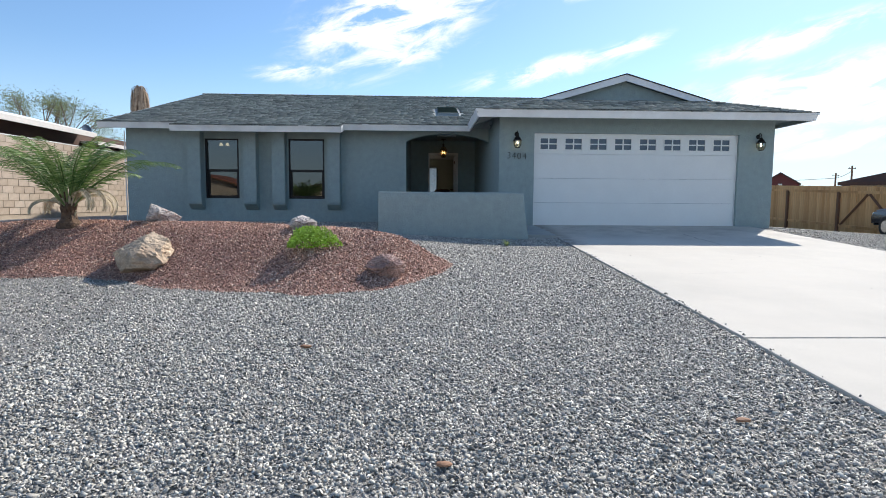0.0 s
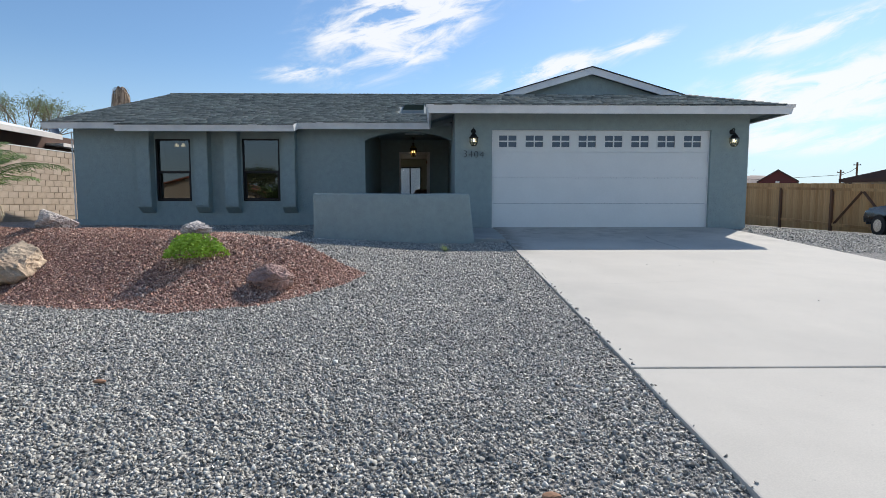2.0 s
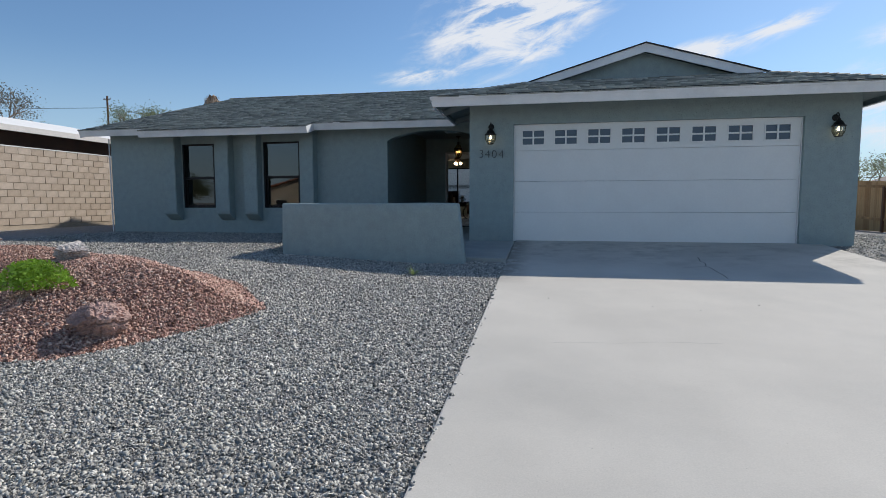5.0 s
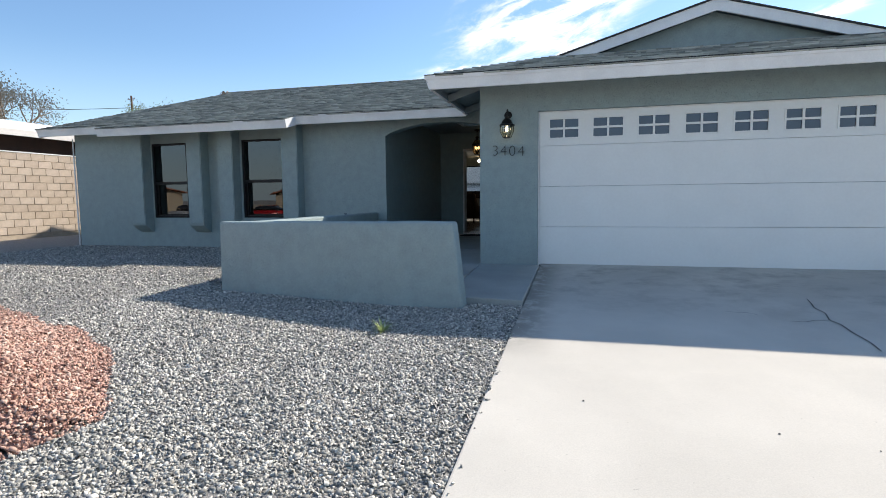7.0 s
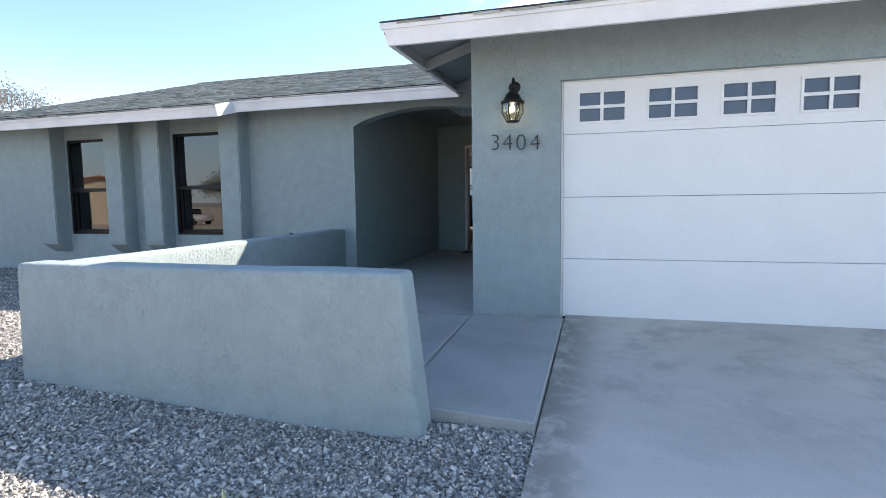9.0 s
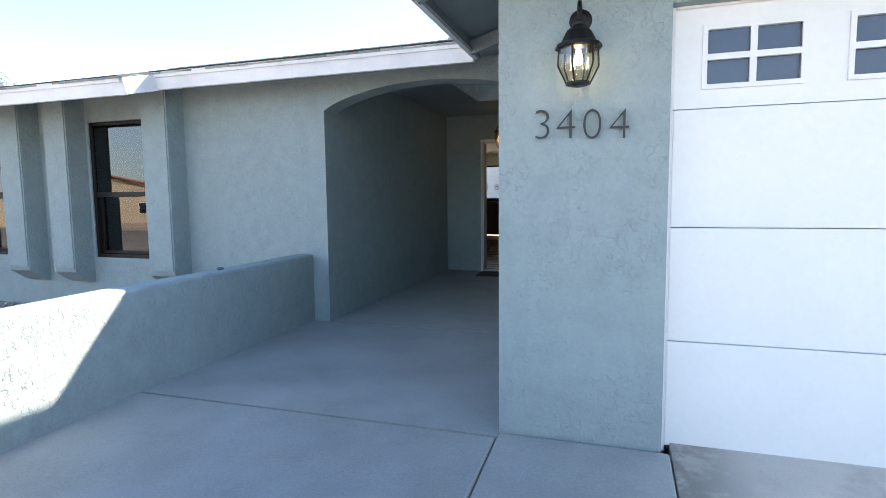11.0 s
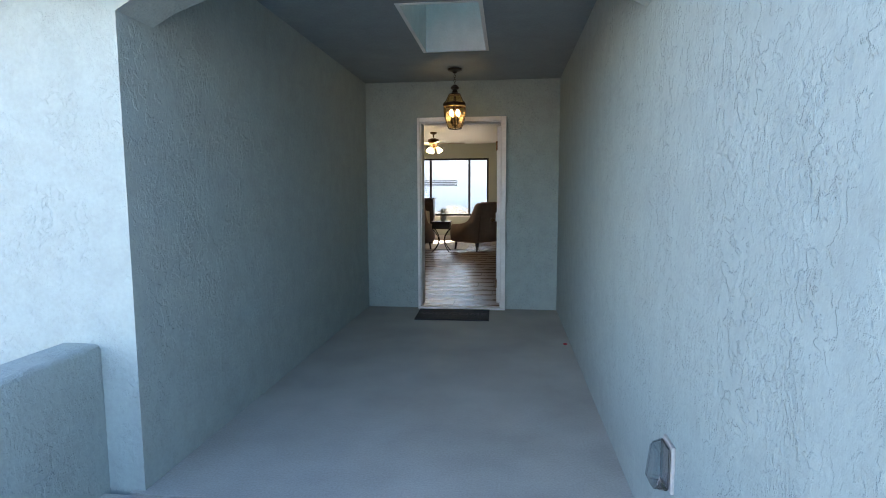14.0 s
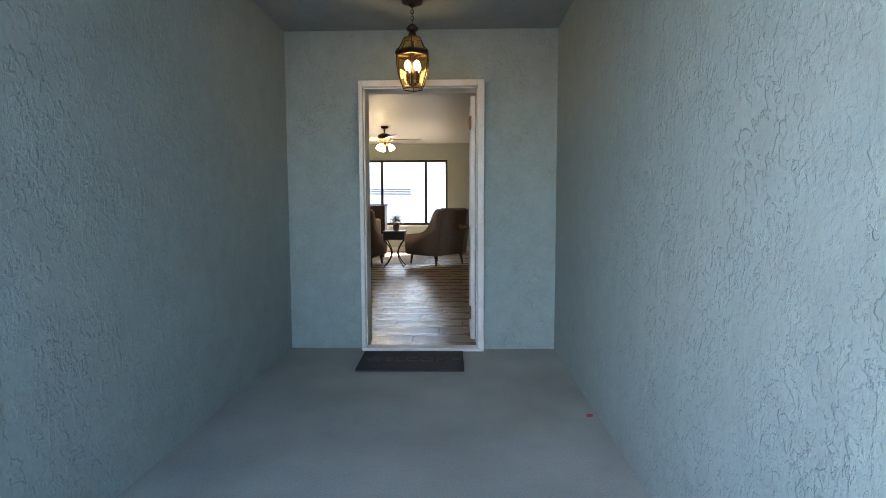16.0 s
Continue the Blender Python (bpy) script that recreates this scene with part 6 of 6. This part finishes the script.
board_mesh = mesh_of("board", boxed(-.012, .012, .003, .145, 0, 1.0, bevel=.003), wood)
rf = random.Random(8)
for y in fy:
    z0 = float(ground_z(FX, y)) + .03
    ob = new("board", board_mesh)
    ob.parent = fence
    ob.location, ob.scale = (FX + rf.uniform(-.004, .004), y, z0), (1, 1, fence_top(y) - z0 + rf.uniform(-.01, .01))
for i in range(0, 6):
    y = 5.35 + i * 3.05
    part("post", boxed(FX - .10, FX - .014, y - .05, y + .05, float(ground_z(FX, y)) - .1, fence_top(y) - .22), wood_dark, fence)
for zz in (-.22, -1.55):
    for i in range(6):
        y0, y1 = 5.0 + i * 2.45, 5.0 + (i + 1) * 2.45
        bm = B()
        box(bm, FX - .05, FX - .0145, y0, y1 - .01, -.05, .05)
        for v in bm.verts:
            v.co.z += fence_top(v.co.y) + zz
        part("rail", bm, wood, fence)
for a, b in (((8.25, -1.5), (7.0, -.3)), ((5.6, -1.5), (6.9, -.3))):
    bm = B()
    p, q = Vector((FX - .03, a[0], fence_top(a[0]) + a[1])), Vector((FX - .03, b[0], fence_top(b[0]) + b[1]))
    tube(bm, p, q, .055, n=4)
    part("brace", bm, wood_dark, fence)


def gabled_house(label, at, w, d, h, rise, wall_m, roof_m, turn=0, windows=(), eave=.5, thick=.18):
    ob = thing("house", label, "house", at=at, turn=turn)
    part("wall", boxed(-w / 2, w / 2, 0, d, -1.5, h), wall_m, ob)
    bm = B()
    prism(bm, [(-w / 2 - eave, h - .05), (0, h + rise), (w / 2 + eave, h - .05), (w / 2 + eave, h - .05 + thick * .8), (0, h + rise + thick), (-w / 2 - eave, h - .05 + thick * .8)], "y", -eave, d + eave)
    part("roof", bm, roof_m, ob)
    bm = B()
    prism(bm, [(-w / 2, h), (w / 2, h), (0, h + rise)], "y", .02, d - .02)
    part("gable", bm, wall_m, ob)
    for x, z, ww, hh in windows:
        win = part("window", boxed(x - ww / 2, x + ww / 2, -.06, -.01, z, z + hh), frame_white, ob)
        part("pane", boxed(x - ww / 2 + .06, x + ww / 2 - .06, -.07, -.062, z + .06, z + hh - .06), dark_glass, win)
    return ob


red = gabled_house("dark red sided house beyond the fence", (19.5, 19.4, -.6), 1.9, 4, 2.38, .62, red_siding, brown_roof, -33, (), .10, .09)
vent = part("gable_vent", boxed(-.1, .1, -.1, -.02, 2.2, 2.4), plate_white, red)
bm = B()
prism(bm, [(-9, 2.2), (0, 4.3), (9, 2.2), (9, 2.0), (-9, 2.0)], "y", 0, 10)
brownh = thing("house", "brown-roofed house beyond the fence", "house", at=(32.5, 17.0, -.1), turn=-45)
part("roof", bm, brown_roof, brownh)
part("wall", boxed(-8.4, 8.4, .5, 9.5, -2, 2.0), tan_wall, brownh)
part("fascia", boxed(-9.05, 9.05, -.05, -.005, 1.98, 2.2), brown_wood, brownh)
low = thing("shed", "low dark-roofed shed beyond the fence", "shed", at=(24, 30, -.75), turn=-20)
part("wall", boxed(-6, 9, 0, 5, 0, 2.6), brown_wood, low)
part("roof", boxed(-6.3, 9.3, -.3, 5.3, 2.6, 2.75), brown_roof, low)


def car(label, at, turn, paint, pickup=False):
    ob = thing("car", label, "car", at=at, turn=turn)
    bm = B()
    prof = [(-2.2, .35), (-2.25, .62), (-2.1, .86), (-1.35, .95), (-.75, .98), (1.3, 1.0), (2.1, .95), (2.2, .6), (2.15, .35)]
    prism(bm, prof, "y", -.86, .86)
    bmesh.ops.bevel(bm, geom=list(bm.edges), offset=.07, segments=3, affect="EDGES")
    body = part("body", bm, paint, ob, smooth=True)
    bm = B()
    if pickup:
        prism(bm, [(-.9, .97), (-.35, 1.5), (.55, 1.52), (.7, .97)], "y", -.76, .76)
    else:
        prism(bm, [(-1.0, .96), (-.3, 1.42), (.9, 1.43), (1.75, .98)], "y", -.74, .74)
    bmesh.ops.bevel(bm, geom=list(bm.edges), offset=.09, segments=3, affect="EDGES")
    part("cabin", bm, dark_glass, ob, smooth=True)
    part("roof", boxed(-.25, .62 if pickup else .85, -.66, .66, 1.44 if not pickup else 1.53, 1.47 if not pickup else 1.56, bevel=.012), paint, ob)
    for x in (-1.4, 1.4):
        for s in (-1, 1):
            bm = B()
            tube(bm, (x, s * .70, .33), (x, s * .89, .33), .33, n=22)
            w = part("wheel", bm, rubber, ob)
            bm = B()
            tube(bm, (x, s * .88, .33), (x, s * .905, .33), .2, n=10)
            part("rim", bm, chrome, w)
    for s in (-1, 1):
        part("headlight", boxed(-2.27, -2.15, s * .62 - .16, s * .62 + .16, .64, .78, bevel=.03), plate_white, body)
    return ob


car("black parked car beside the cedar fence", (13.95, 3.0, float(ground_z(13.9, 3.0))), 262, car_black)

# ---- across the street, mirrored in the windows ----
gabled_house("tan house with a clay tile roof across the street", (-30, -52, -1), 16, 10, 2.7, 2.2, tan_wall, tile_roof, 180, ((-4, .9, 2, 1.2), (3, .9, 1.6, 1.2)))
gabled_house("tan house with a brown roof across the street", (-11, -50, -1), 14, 10, 2.7, 1.8, tan_wall, brown_roof, 180, ((-3, .9, 2, 1.2), (4, .9, 1.6, 1.2)))
gabled_house("tan house with a clay tile roof across the street", (-49, -35, -1), 17, 10, 2.9, 2.0, tan_wall, tile_roof, 125, ((-4, .9, 2, 1.2), (3.5, .9, 1.8, 1.3)))
gabled_house("white house with a brown roof across the street", (14, -52, -1), 16, 10, 2.7, 2.0, plaster_white, brown_roof, 180, ((-4, .9, 2, 1.2), (3, .9, 1.6, 1.2)))
far_tree("leafy green tree across the street", -20, -44, 5.5, .5, 60, tree_leaf, 31, z0=-1)
far_tree("leafy green tree across the street", -38, -40, 5.0, .5, 50, tree_leaf, 33, z0=-1)
car("red parked car on the sandy lot across the street", (-27.5, -33.0, -.99), 4, car_red)
car("silver pickup parked across the street", (-36.5, -33.5, -.99), 12, car_white, True)

# ---- pieces: tiles, blocks and shingle tabs ----
room_floor = tagged(new("floor_tiles"), "wood-look brown tiles laid in a running bond", "floor", kind="structure")
tile_mesh = mesh_of("tile", boxed(.005, .665, .005, .330, -.012, .0, bevel=.0008), floor_tile)
row = 0
y = 6.32
while y < 15.5:
    x = -3.9 + (row % 3) * .223
    while x < 0.2:
        if x > -2.0 - (y - 6.5) * .2 - .7 and x < -.3 + (y - 6.5) * .02:
            ob = new("tile", tile_mesh)
            ob.parent, ob.location = room_floor, (x, y, FZ)
        x += .67
    y += .335
    row += 1
block_mesh = mesh_of("block", boxed(-.02, .0, .006, .394, .006, .194, bevel=.006), block)
rk = random.Random(2)
nblk = 0
for r in range(11):
    for k in range(-3, 27):
        y = -1.2 + k * .4 + (.2 if r % 2 else 0)
        if nblk >= 300 or y < 0.4 or y > 10.8:
            continue
        nblk += 1
        ob = new("block", block_mesh)
        ob.parent, ob.location, ob.rotation_euler = nb, (NX + rk.uniform(0, .008), y, NZ - .2 - r * .2), (0, rk.uniform(-.01, .01), rk.uniform(-.008, .008))
picked = sorted(range(len(front_tabs)), key=lambda i: front_tabs[i][0].x + 3 * front_tabs[i][0].y)[:280]
rest = [t for i, t in enumerate(front_tabs) if i not in set(picked)]
ob = new("shingles", tabs_mesh("shingles", rest, shingle))
ob.parent = garage_roof
ob["kind"] = "stuff"
for i in picked:
    ob = new("shingle_tab", tabs_mesh("shingle_tab", [front_tabs[i]], shingle_piece))
    ob.parent = garage_roof
